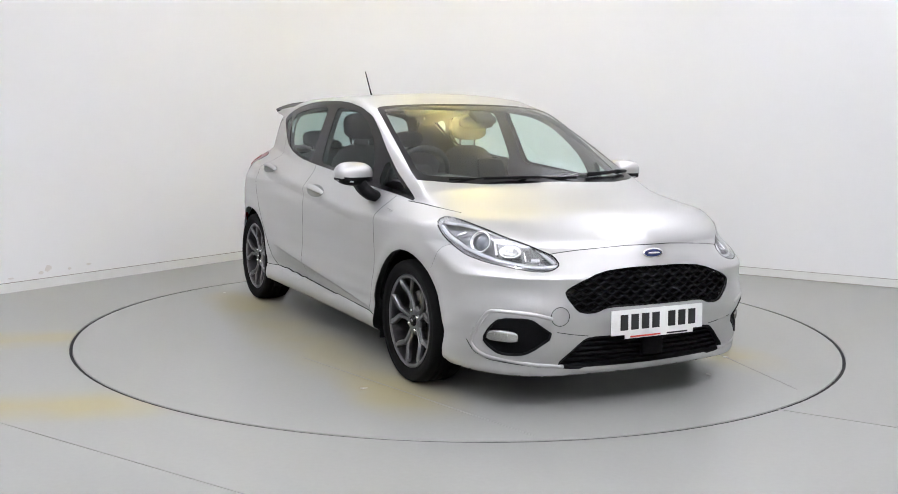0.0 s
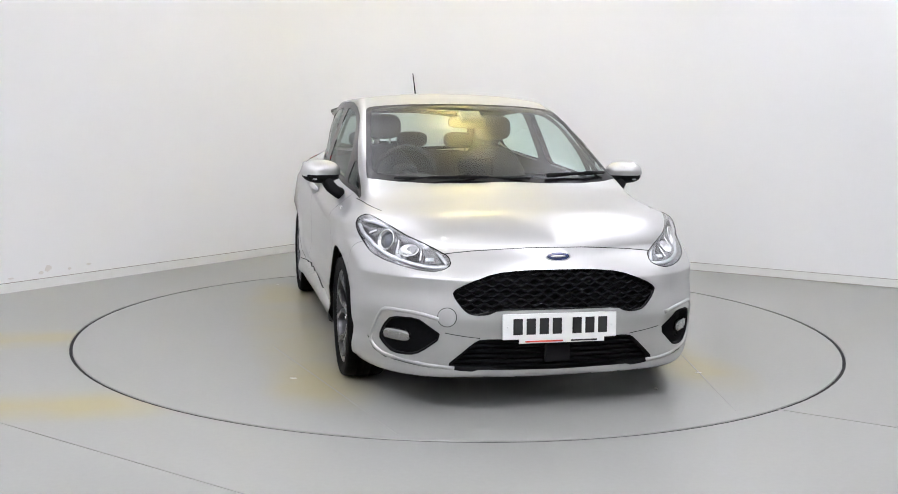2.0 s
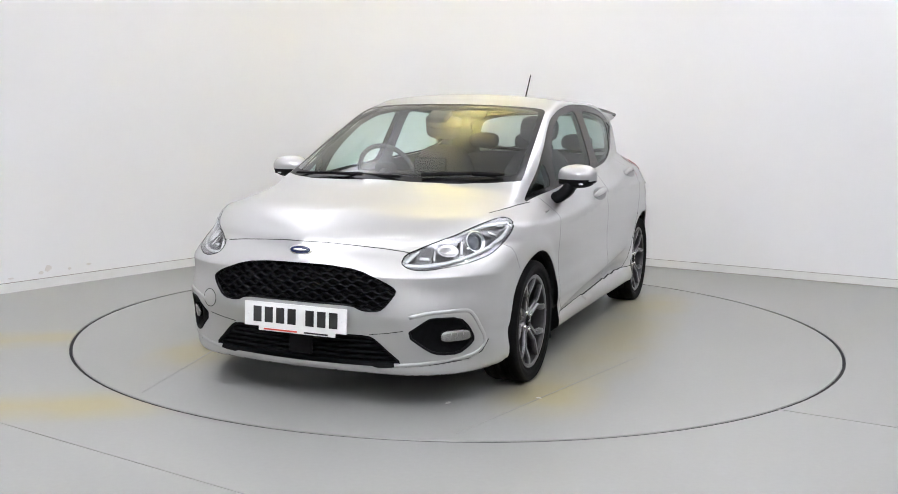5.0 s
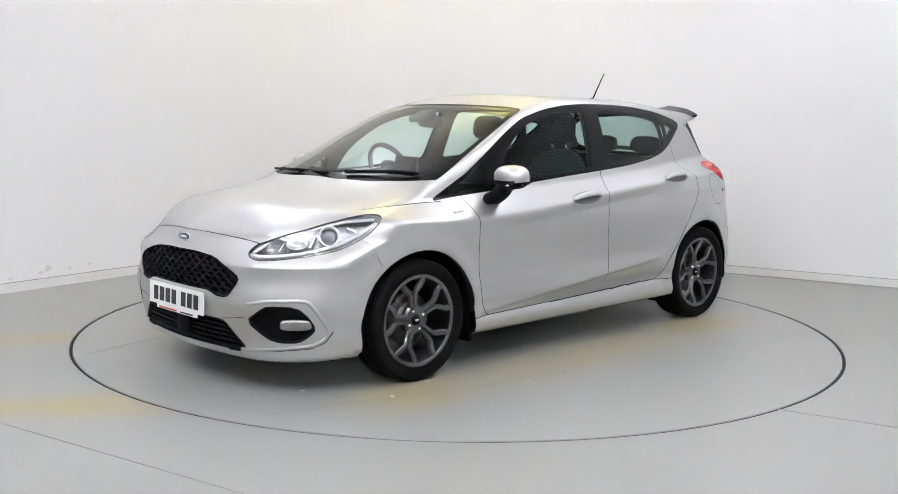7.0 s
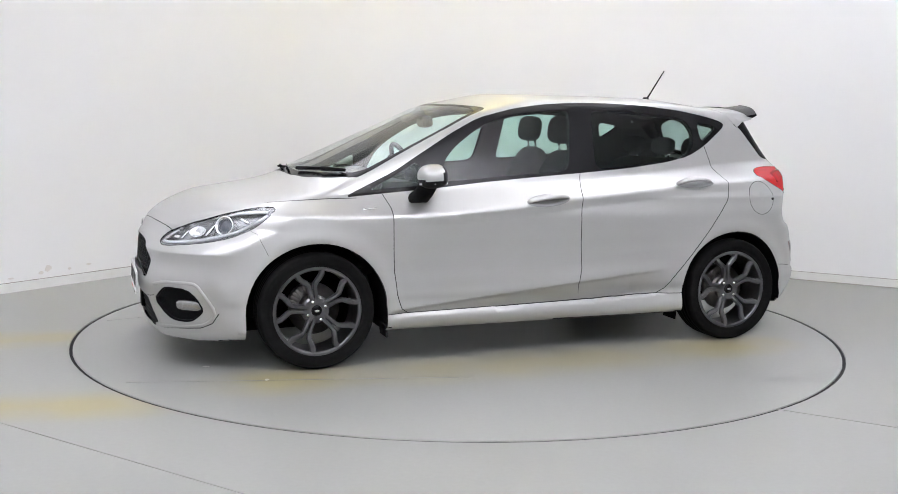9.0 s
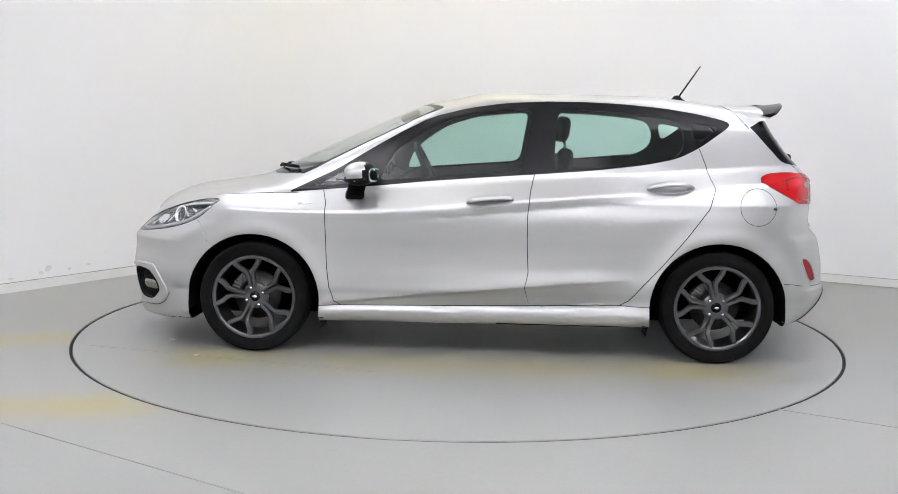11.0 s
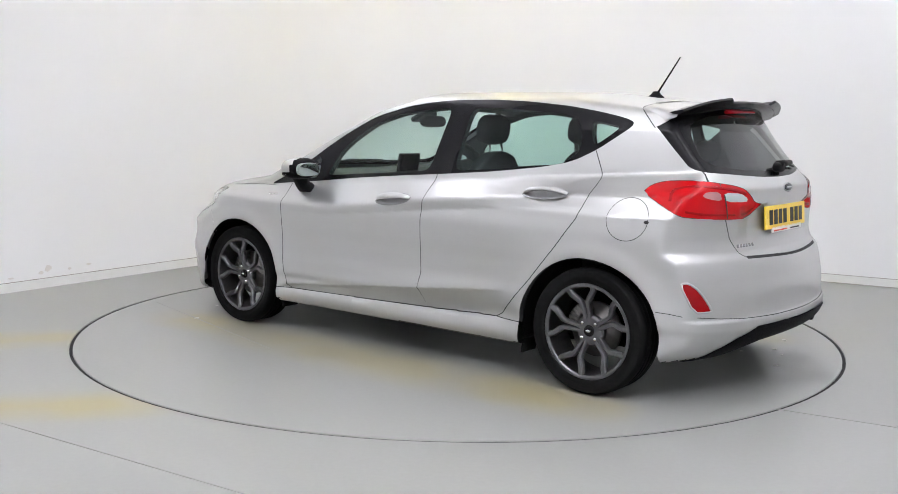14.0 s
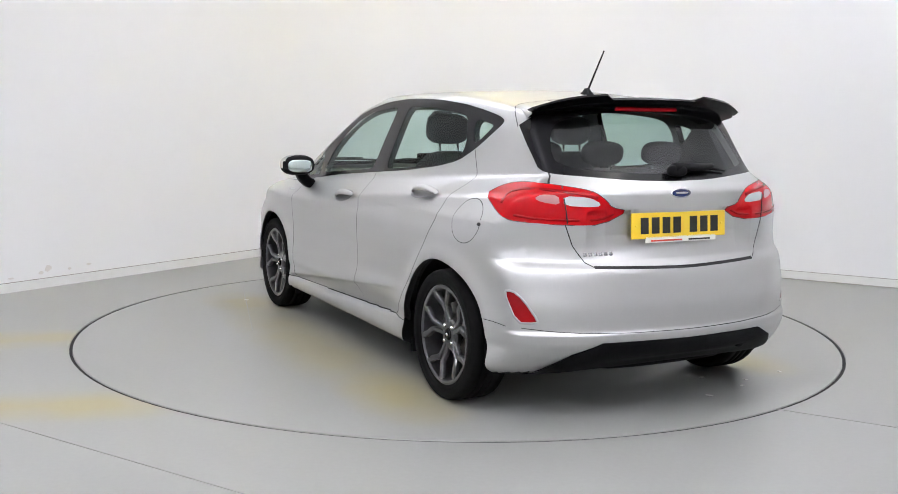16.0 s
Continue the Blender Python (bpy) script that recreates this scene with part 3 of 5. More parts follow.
# outlines, in metres on the car: side views give (x, z), front and rear views (y, z), views from above (x, y),
# and views on the corners the way round the corner and z
DLO = smooth_loop([(1.09, .868), (.81, 1.0), (.63, 1.11), (.47, 1.205), (.30, 1.29), (.09, 1.343), (-.10, 1.37), (-.30, 1.382), (-.52, 1.382), (-.73, 1.374), (-.97, 1.352),
                   (-1.14, 1.325), (-1.27, 1.297), (-1.318, 1.278), (-1.312, 1.255), (-1.26, 1.217), (-1.15, 1.14), (-1.03, 1.082), (-.86, 1.048), (-.59, 1.016), (-.29, .992), (0, .97), (.30, .945), (.58, .915), (.88, .888)], 1)
GLASS_FRONT = smooth_loop([(.575, .945), (.555, .99), (.52, 1.07), (.44, 1.15), (.29, 1.25), (.09, 1.312), (-.255, 1.345), (-.20, 1.005), (.2, .975)], 2)
GLASS_REAR = smooth_loop([(-.385, 1.345), (-.68, 1.335), (-.94, 1.312), (-1.035, 1.29), (-1.075, 1.20), (-1.055, 1.115), (-.975, 1.068), (-.65, 1.035), (-.365, 1.012)], 2)
GLASS_SAIL = smooth_loop([(.96, .905), (.80, .985), (.665, 1.065), (.645, .93)], 1)
GLASS_QUARTER = smooth_loop([(-1.105, 1.285), (-1.20, 1.268), (-1.26, 1.255), (-1.20, 1.205), (-1.14, 1.165), (-1.12, 1.20)], 2)
SCREEN_OUT = smooth_loop([(1.268, -.2), (1.268, .2), (1.22, .40), (1.125, .57), (1.02, .682), (.95, .678), (.6, .628), (.26, .578), (.235, .545), (.30, .38), (.355, .2), (.37, 0), (.37, -.2)], 1)
SCREEN_IN = smooth_loop([(1.222, -.2), (1.222, .2), (1.17, .38), (1.075, .55), (.985, .650), (.6, .602), (.31, .554), (.29, .525), (.335, .36), (.385, .2), (.40, 0), (.40, -.2)], 1)
BACK_OUT = smooth_loop([(-.1, 1.40), (.3, 1.39), (.53, 1.30), (.575, 1.25), (.592, 1.18), (.60, 1.085), (.55, 1.068), (.41, 1.043), (.2, 1.028), (-.1, 1.022)], 1)
BACK_SIDE = [(.607, 1.257), (.660, 1.172), (.724, 1.078), (.75, 1.064), (.805, 1.054), (.976, 1.041), (1.1, 1.04), (1.1, 1.335), (.80, 1.325), (.685, 1.303)]
BACK_IN = smooth_loop([(-.1, 1.33), (.3, 1.31), (.46, 1.275), (.50, 1.22), (.53, 1.12), (.50, 1.09), (.40, 1.07), (.2, 1.058), (-.1, 1.052)], 2)
TAIL_LAMP = smooth_loop([(.505, .962), (.56, .995), (.62, 1.012), (.70, 1.019), (.795, 1.015), (.93, .996), (.985, .98), (1.025, .948), (1.046, .919), (1.108, .905), (1.01, .845), (.865, .846), (.67, .859), (.635, .866), (.59, .89)], 1)
TAIL_CLEAR = smooth_loop([(.858, .968), (.96, .961), (1.003, .936), (.992, .921), (.862, .927)], 1)
TAIL_DIM = smooth_loop([(.742, .955), (.768, .973), (.838, .970), (.846, .930), (.775, .941)], 1)
HEAD_LAMP = smooth_loop([(-1.07, .655), (-1.04, .688), (-.985, .708), (-.90, .738), (-.81, .762), (-.715, .792), (-.58, .824), (-.50, .831), (-.465, .816), (-.48, .782), (-.525, .738), (-.58, .705), (-.645, .676), (-.75, .653), (-.86, .639), (-.96, .628), (-1.02, .627), (-1.055, .637)], 1)
GRILLE = smooth_loop([(-.2, .641), (.14, .638), (.285, .625), (.41, .582), (.468, .548), (.458, .515), (.41, .455), (.37, .444), (.315, .446), (.27, .466), (-.2, .468)], 1)
LOWER_GRILLE = smooth_loop([(-.2, .335), (.34, .338), (.375, .32), (.49, .208), (.40, .197), (-.2, .193)], 1)
FOG_RIM = smooth_loop([(-1.10, .36), (-1.05, .425), (-.976, .449), (-.797, .455), (-.76, .437), (-.675, .306), (-.71, .258), (-.77, .232), (-1.0, .212), (-1.115, .203)], 1)
FOG_HOLE = smooth_loop([(-1.068, .349), (-1.0, .402), (-.965, .424), (-.83, .419), (-.78, .375), (-.748, .318), (-.775, .288), (-.825, .256), (-.914, .256), (-.965, .272)], 1)
REFLECTOR = smooth_loop([(.635, .570), (.675, .575), (.725, .54), (.79, .452), (.775, .442), (.70, .442)], 1)
HOOD = smooth_loop([(1.45, -.2), (2.017, -.2), (2.017, 0), (1.99, .2), (1.945, .38), (1.905, .495), (1.77, .565), (1.49, .685), (1.30, .725), (1.02, .735), (1.005, .70), (1.13, .585), (1.225, .41), (1.272, .2), (1.272, -.2)], 0)
ROOF = [(.38, -.2), (.365, .2), (.31, .38), (.245, .545), (-.3, .565), (-1.0, .555), (-1.33, .53), (-1.325, -.2)]
FRONT_DOOR = [(.88, .885), (.855, .82), (.85, .65), (.845, .49), (.83, .37), (.805, .295), (.77, .272), (.4, .2755), (-.25, .287), (-.222, .39), (-.24, .47), (-.232, .62), (-.23, .77), (-.243, .90), (-.265, .995), (-.265, 1.2), (.88, 1.2)]
REAR_DOOR = [(-.25, .287), (-.222, .39), (-.24, .47), (-.232, .62), (-.23, .77), (-.243, .90), (-.265, .995), (-.265, 1.2), (-1.15, 1.2), (-1.15, 1.14), (-1.19, 1.045), (-1.215, .93), (-1.18, .83), (-1.07, .68), (-.94, .52), (-.85, .42), (-.775, .332), (-.73, .306)]
HATCH = [(-.1, 1.5), (.52, 1.5), (.53, 1.35), (.58, 1.25), (.597, 1.09), (.582, 1.04), (.555, .90), (.548, .84), (.515, .76), (.47, .69), (.44, .672), (.05, .660), (-.1, .660)]
DIFFUSER = [(-.1, .362), (.20, .364), (.43, .362), (.55, .312), (.62, .255), (.68, .19), (.70, .1), (-.1, .1)]
BUMPER_FRONT = [(1.495, .595), (1.545, .70), (1.60, .72), (2.3, .95), (2.3, .05), (1.60, .05), (1.60, .40)]
BUMPER_REAR = [(-1.445, .575), (-1.50, .67), (-1.58, .79), (-1.605, .86), (-2.2, .86), (-2.2, .05), (-1.60, .05), (-1.58, .39)]


def arch_outline(hub):
    pts = [(hub - ARCH + .004, 0.0)]
    for i in range(25):
        a = math.pi - math.pi * i / 24
        pts.append((hub + ARCH * math.cos(a), HUB_Z + ARCH * math.sin(a) * .97))
    return pts + [(hub + ARCH - .004, 0.0)]


def ring_outline(x, z, r, n=28):
    return [(x + r * math.cos(2 * math.pi * i / n), z + r * math.sin(2 * math.pi * i / n)) for i in range(n)]


def car_skin(car):
    bm = half_shell()
    k = Knife(bm)
    low = lambda c: c.y > .55
    for hub in (HUB_X, -HUB_X):
        k.cut("arch", arch_outline(hub), SIDE, where=low, facing=-1)
    for f in bm.faces:
        c = f.calc_center_median()
        if f[k.kind] == 0 and f.normal.z < -.85 and c.z < .35:
            f[k.kind] = k.number("under")
    k.cut("dlo", DLO, SIDE, where=lambda c: c.y > .45)
    for name, poly in (("glass_front", GLASS_FRONT), ("glass_rear", GLASS_REAR), ("glass_sail", GLASS_SAIL), ("glass_quarter", GLASS_QUARTER)):
        k.cut(name, poly, SIDE, over=("dlo",))
    k.cut("screen_frit", SCREEN_OUT, ABOVE, where=lambda c: c.x > .1)
    k.cut("screen", SCREEN_IN, ABOVE, over=("screen_frit",))
    k.cut("back_frit", BACK_SIDE, REAR_CORNER, where=lambda c: c.x < -1.3 and c.y > .3, facing=.03)
    k.cut("back_frit", BACK_OUT, REAR, where=lambda c: c.x < -1.3 and c.y < .46)
    k.cut("back_glass", BACK_IN, REAR, over=("back_frit",))
    k.cut("head_lamp", HEAD_LAMP, FRONT_CORNER, where=lambda c: c.x > 1.2)
    k.cut("tail_lamp", TAIL_LAMP, REAR_CORNER, where=lambda c: c.x < -1.2 and c.y > .1)
    k.cut("tail_clear", TAIL_CLEAR, REAR_CORNER, over=("tail_lamp",), where=lambda c: c.x < -1.2)
    k.cut("tail_dim", TAIL_DIM, REAR_CORNER, over=("tail_lamp",), where=lambda c: c.x < -1.2)
    k.cut("grille", GRILLE, FRONT, where=lambda c: c.x > 1.7)
    k.cut("lower_grille", LOWER_GRILLE, FRONT, where=lambda c: c.x > 1.7)
    k.cut("seam", band([(-1.11, .199), (-1.0, .207), (-.77, .227), (-.705, .254), (-.669, .306)], .0045), FRONT_CORNER, where=lambda c: c.x > 1.5)
    k.cut("seam", band([(.345, .342), (.42, .352), (.495, .366)], .003), FRONT, where=lambda c: c.x > 1.7)
    k.cut("fog_rim", FOG_RIM, FRONT_CORNER, where=lambda c: c.x > 1.5)
    k.cut("fog_hole", FOG_HOLE, FRONT_CORNER, over=("fog_rim",), where=lambda c: c.x > 1.5)
    k.cut("reflector", REFLECTOR, REAR_CORNER, where=lambda c: c.x < -1.4)
    k.cut("diffuser", DIFFUSER, REAR, over=("rest", "under"), where=lambda c: c.x < -1.5)
    gap = .0045
    # joints
    k.cut("seam", band(FRONT_DOOR[:15], gap), SIDE, where=low)
    k.cut("seam", band(REAR_DOOR[9:] + [FRONT_DOOR[8]], gap), SIDE, where=low)
    k.cut("seam", band([(.93, .268), (.86, .270), (.77, .272)], .004), SIDE, where=low)
    k.cut("seam", band([(-.73, .306), (-.80, .303), (-.90, .303)], .004), SIDE, where=low)
    k.cut("seam", band([(-.01, .730), (.12, .7275), (.23, .720), (.36, .710), (.44, .701), (.49, .694)], .0032), FRONT, where=lambda c: c.x > 1.6)
    k.cut("seam", band([(1.49, .685), (1.40, .708), (1.30, .722), (1.02, .738)], gap), ABOVE, where=lambda c: c.x > .9, facing=.05)
    k.cut("seam", band([(-1.295, 1.40), (-1.325, 1.355), (-1.37, 1.31), (-1.425, 1.25)], gap), SIDE, where=lambda c: c.y > .3, facing=.08)
    k.cut("seam", band([(-1.632, 1.085), (-1.68, 1.045), (-1.715, 1.005)], gap), SIDE, where=lambda c: c.y > .3)
    k.cut("seam", band([(.548, .85), (.515, .76), (.47, .69), (.44, .672)], gap), REAR, where=lambda c: c.x < -1.2)
    k.cut("seam", band([(.44, .672), (.05, .662), (-.05, .662)], .012), REAR, where=lambda c: c.x < -1.2)
    k.cut("seam", band([(1.495, .595), (1.545, .70), (1.575, .715)], .0018), SIDE, where=low)
    k.cut("seam", band([(-1.59, .438), (-1.64, .434), (-1.70, .424)], .003), SIDE, where=low)
    k.cut("seam", band([(-.05, .398), (.3, .399), (.52, .405), (.64, .412), (.735, .421)], .003), REAR, where=lambda c: c.x < -1.5)
    # panels
    k.cut("hood", HOOD, ABOVE, where=lambda c: c.x > .9 and c.z > .6)
    k.cut("bumper_front", BUMPER_FRONT, SIDE, facing=-1)
    k.cut("hatch", HATCH, REAR, where=lambda c: c.x < -1.25)
    k.cut("bumper_rear", BUMPER_REAR, SIDE, facing=-1)
    k.cut("front_door", FRONT_DOOR, SIDE, where=low)
    k.cut("rear_door", REAR_DOOR, SIDE, where=low)
    k.cut("skirt", [(.93, .268), (.4, .2735), (-.25, .285), (-.73, .304), (-.93, .303), (-.93, .05), (.93, .05)], SIDE, where=low)
    k.cut("roof", ROOF, ABOVE, where=lambda c: c.z > 1.2)
    skin("hood", k.take(["hood"]), PAINT, car, "whole", "silver bonnet with soft creases")
    skin("roof", k.take(["roof"]), PAINT, car, "whole")
    skin("front_bumper", k.take(["bumper_front"]), PAINT, car, "whole", "silver sports front bumper")
    skin("rear_bumper", k.take(["bumper_rear"]), PAINT, car, "whole", "silver rear bumper")
    skin("tailgate", k.take(["hatch"]), PAINT, car, "whole", "closed silver tailgate")
    skin("body_side", k.take(["rest"]), PAINT, car)
    skin("front_door", k.take(["front_door"]), PAINT, car)
    skin("rear_door", k.take(["rear_door"]), PAINT, car)
    skin("side_skirt", k.take(["skirt"]), PAINT, car)
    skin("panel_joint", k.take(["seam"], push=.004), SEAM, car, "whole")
    skin("underbody", k.take(["under"]), TRIM, car, "whole", "black underbody")
    skin("diffuser", k.take(["diffuser"], push=-.006), TRIM, car, "whole", "black plastic rear diffuser")
    skin("window_frame", k.take(["dlo"], push=.002), GLOSS_BLACK, car, label="black window surround")
    for name in ("glass_front", "glass_rear", "glass_sail", "glass_quarter"):
        skin({"glass_front": "front_window", "glass_rear": "rear_window", "glass_sail": "sail_window", "glass_quarter": "quarter_window"}[name], k.take([name], push=.005), WINDOW, car, label="greenish side window")
    skin("windscreen_border", k.take(["screen_frit"], push=.002), GLOSS_BLACK, car, "whole")
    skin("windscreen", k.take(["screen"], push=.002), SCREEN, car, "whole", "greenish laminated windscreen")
    skin("rear_screen_border", k.take(["back_frit"], push=.001), GLOSS_BLACK, car, "whole")
    skin("rear_screen", k.take(["back_glass"], push=.001), TINTED, car, "whole", "tinted rear screen")
    skin("head_lamp_cover", k.take(["head_lamp"], push=.001), CLEAR, car)
    skin("head_lamp_bowl", dished(k.take(["head_lamp"]), HEAD_LAMP, .036, .03), LAMP_HOUSING, car)
    skin("tail_lamp", k.take(["tail_lamp"], push=-.001), RED, car, label="red wrap-around tail lamp")
    skin("reversing_lamp", k.take(["tail_clear"], push=-.002), LAMP_WHITE, car, label="clear reversing lamp")
    skin("indicator_lamp", k.take(["tail_dim"], push=-.002), LAMP_PINK, car, label="pale pink indicator lens")
    skin("grille_back", k.take(["grille"], push=.036), GROOVE, car, "whole")
    skin("lower_grille_back", k.take(["lower_grille"], push=.046), GROOVE, car, "whole")
    skin("fog_lamp_surround", k.take(["fog_rim"]), PAINT, car)
    skin("fog_lamp_recess", dished(k.take(["fog_hole"]), FOG_HOLE, .034, .02), TRIM, car, label="black fog lamp recess")
    skin("rear_reflector", k.take(["reflector"], push=.002), RED_DEEP, car, label="red rear reflector")
    # cabin lining, a little inside the skin
    solid = ["rest", "roof", "front_door", "rear_door", "hatch", "dlo", "seam"]
    skin("cabin_lining", k.take(solid, push=.035, keep=lambda f: -1.86 < f.calc_center_median().x < 1.2 and f.calc_center_median().z > .3), CABIN, car, "whole", "dark cabin lining")
    k.bm.free()


car = tagged(new("hatchback_car"), "silver five-door hatchback car parked on the turntable", "car")
car_skin(car)


# ---- the car's parts ----
def spot(view, a, b, lift=0.0):
    """A point of the skin's left half and its normal, from the side, front, rear or above."""
    o, d = {"side": ((a, 0, b), (0, 1, 0)), "front": ((.5, a, b), (1, 0, 0)), "rear": ((-.5, a, b), (-1, 0, 0)), "above": ((a, b, .6), (0, 0, 1))}[view]
    p = on_shell(o, d, 2.5)
    n = shell_normal(p)[0]
    return Vector(p[0] + n * lift), Vector(n)


def seat_at(view, a, b, along, lift=0.0):
    """A pose on the skin: local x along the given way, z out of the skin."""
    p, n = spot(view, a, b, lift)
    x = (Vector(along) - n * n.dot(Vector(along))).normalized()
    y = n.cross(x)
    m = Matrix((x, y, n)).transposed().to_4x4()
    m.translation = p
    return m


def wheel(hub_x, side):
    w = new("wheel")
    w.parent = car
    w.matrix_local = pose(hub_x, .750 * side, HUB_Z + .001, 0, 0, 0 if side > 0 else 180)
    tagged(w, "dark grey twin-spoke alloy wheel with a low tyre")
    bm = bmesh.new()
    lathe(bm, [(.2255, .080), (.230, .089), (.2365, .0925), (.240, .0905), (.250, .099), (.268, .1015), (.281, .099), (.286, .1000), (.292, .094), (.2975, .083), (.3005, .066),
               (.301, .045), (.296, .043), (.296, .037), (.301, .035), (.301, .012), (.296, .010), (.296, .003), (.301, .001), (.301, -.02), (.296, -.022), (.296, -.03), (.301, -.032),
               (.3005, -.066), (.295, -.085), (.285, -.096), (.25, -.1), (.2255, -.08), (.2255, .080)], 96)
    part("tyre", bm, RUBBER, w, "black low-profile tyre")
    bm = bmesh.new()
    lathe(bm, [(.2215, .081), (.2235, .086), (.220, .0895), (.2100, .0885), (.204, .084), (.202, .070), (.200, .03), (.198, -.02), (.198, -.075), (.219, -.082)], 96)
    for i in range(5):
        mid = radians(79 + 72 * i)
        for s in (-1, 1):
            path, across, up = [], [], []
            rows = [(.040, 14.0, .060, .0120), (.070, 10.0, .062, .0112), (.100, 7.6, .066, .0105), (.126, 7.0, .072, .0108), (.141, 8.2, .077, .0128), (.166, 14.6, .083, .0138), (.186, 17.8, .0865, .0142), (.2135, 18.2, .0875, .0150)]
            pts = [Vector((r * math.cos(mid + s * radians(a)), y, r * math.sin(mid + s * radians(a)))) for r, a, y, h in rows]
            for j, (r, a, y, h) in enumerate(rows):
                d = (pts[min(j + 1, 7)] - pts[max(j - 1, 0)]).normalized()
                path.append(pts[j] - Vector((0, .011, 0)))
                across.append(Vector((0, 1, 0)).cross(d).normalized() * h)
                up.append(Vector((0, .011, 0)))
            sweep(bm, path, across, up)
    lathe(bm, [(.0, .058), (.030, .060), (.040, .0605), (.062, .058), (.072, .050), (.074, .03)], 48)
    bmesh.ops.scale(bm, vec=(1.03, 1, 1.03), verts=bm.verts)
    part("rim", bm, ALLOY, w, "dark grey alloy rim with five split spokes", smooth=False)
    bm = bmesh.new()
    lathe(bm, [(.0, .0695), (.018, .069), (.025, .067), (.0275, .060)], 32)
    part("hub_cap", bm, GLOSS_BLACK, w, "black hub cap")
    bm = bmesh.new()
    blob(bm, pose(0, .0705, 0), (.013, .0012, .006), 2)
    part("hub_badge", bm, CHROME, w)
    nut = None
    for i in range(4):
        a = radians(45 + 90 * i + (20 if hub_x > 0 else 0))
        if nut is None:
            bm = bmesh.new()
            lathe(bm, [(0, .014), (.006, .014), (.009, .010), (.0095, 0)], 12)
            nut = mesh_of(bm, "wheel_nut")
        o = part("wheel_nut", nut, CHROME, w)
        o.matrix_local = pose(.050 * math.cos(a), .056, .050 * math.sin(a))
    bm = bmesh.new()
    lathe(bm, [(.055, .015), (.065, .012), (.068, .0), (.132, 0), (.132, -.02), (.06, -.02)], 48)
    part("brake_disc", bm, STEEL, w, "bare steel brake disc")
    bm = bmesh.new()
    for i in range(7):
        a = radians(20 + 9 * i)
        box(bm, pose(.118 * math.cos(a), -.004, .118 * math.sin(a)) @ pose(0, 0, 0, 0, -math.degrees(a), 0), (.055, .055, .026), .006, 1)
    part("brake_caliper", bm, STEEL, w)
    return w


for hx in (HUB_X, -HUB_X):
    for sd in (1, -1):
        wheel(hx, sd)

# wheel wells
for hx in (HUB_X, -HUB_X):
    bm = bmesh.new()
    rows = []
    for i in range(41):
        a = radians(-12 + 204 * i / 40)
        rows.append([bm.verts.new((hx + (ARCH + .012) * math.cos(a), y, HUB_Z + (ARCH + .010) * .97 * math.sin(a))) for y in (.50, .60, .70, .78, .81)])
    for p, q in zip(rows, rows[1:]):
        for i in range(4):
            bm.faces.new((p[i], q[i], q[i + 1], p[i + 1]))
    bm.faces.new([r[0] for r in rows])
    both("wheel_well", bm, TRIM, car, "black wheel well liner")
    # dark lip of the arch and a small flap behind the wheel
    bm = bmesh.new()
    back = hx - ARCH - .006 if hx > 0 else hx + ARCH + .006
    box(bm, pose(back, .765, .175, 0, 6 if hx > 0 else -6, 0), (.012, .12, .07), .004)
    both("mud_flap", bm, TRIM, car)

# under the floor: exhaust box, tank and beam
bm = bmesh.new()
blob(bm, pose(-1.62, -.05, .245), (.14, .42, .065), 4)
part("exhaust_box", bm, TRIM, car, "dark exhaust box under the tail")
bm = bmesh.new()
rod(bm, (-1.72, -.34, .30), (-1.895, -.34, .305), .032, .032, 24)
part("tail_pipe", bm, TRIM, car, "dark round tail pipe")
bm = bmesh.new()
box(bm, pose(-.1, 0, .185), (1.9, .9, .07), .02)
box(bm, pose(-1.2465, 0, .27), (.1, 1.2, .09), .02)
box(bm, pose(1.25, 0, .22), (.5, .9, .09), .03)
part("floor_pan", bm, TRIM, car)


# door handles
def door_handle(x, z):
    m = seat_at("side", x, z, (1, 0, -.085), .006)
    bm = bmesh.new()
    # a shallow dish pressed round the grip
    lathe(bm, [(1, .0005), (.93, .0025), (.80, .003), (.0, .003)], 40, "Z")
    bmesh.ops.scale(bm, vec=(.128, .040, 1), verts=bm.verts)
    bmesh.ops.transform(bm, matrix=m, verts=bm.verts)
    dish = bm
    bm = bmesh.new()
    rows = [(-.122, .004, .008), (-.105, .014, .013), (-.06, .030, .0165), (0, .035, .0175), (.06, .031, .017), (.10, .018, .014), (.122, .004, .009)]
    rings = []
    for a, o, r in rows:
        rings.append([bm.verts.new((a, -.004 + r * math.cos(t), o + .55 * r * math.sin(t) - .002)) for t in [2 * math.pi * j / 14 for j in range(14)]])
    for p, q in zip(rings, rings[1:]):
        for j in range(14):
            bm.faces.new((p[j], q[j], q[(j + 1) % 14], p[(j + 1) % 14]))
    bm.faces.new(rings[0])
    bm.faces.new(rings[-1])
    bmesh.ops.recalc_face_normals(bm, faces=bm.faces)
    bmesh.ops.transform(bm, matrix=m, verts=bm.verts)
    grip = bm
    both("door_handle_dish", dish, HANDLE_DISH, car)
    both("door_handle", grip, PAINT, car, "silver pull handle")


# darker than the body paint: the dish's shading put into its colour
HANDLE_DISH = material("shaded_handle_dish", (.24, .24, .24), .35, .6)
door_handle(-.03, .845)
door_handle(-.98, .925)

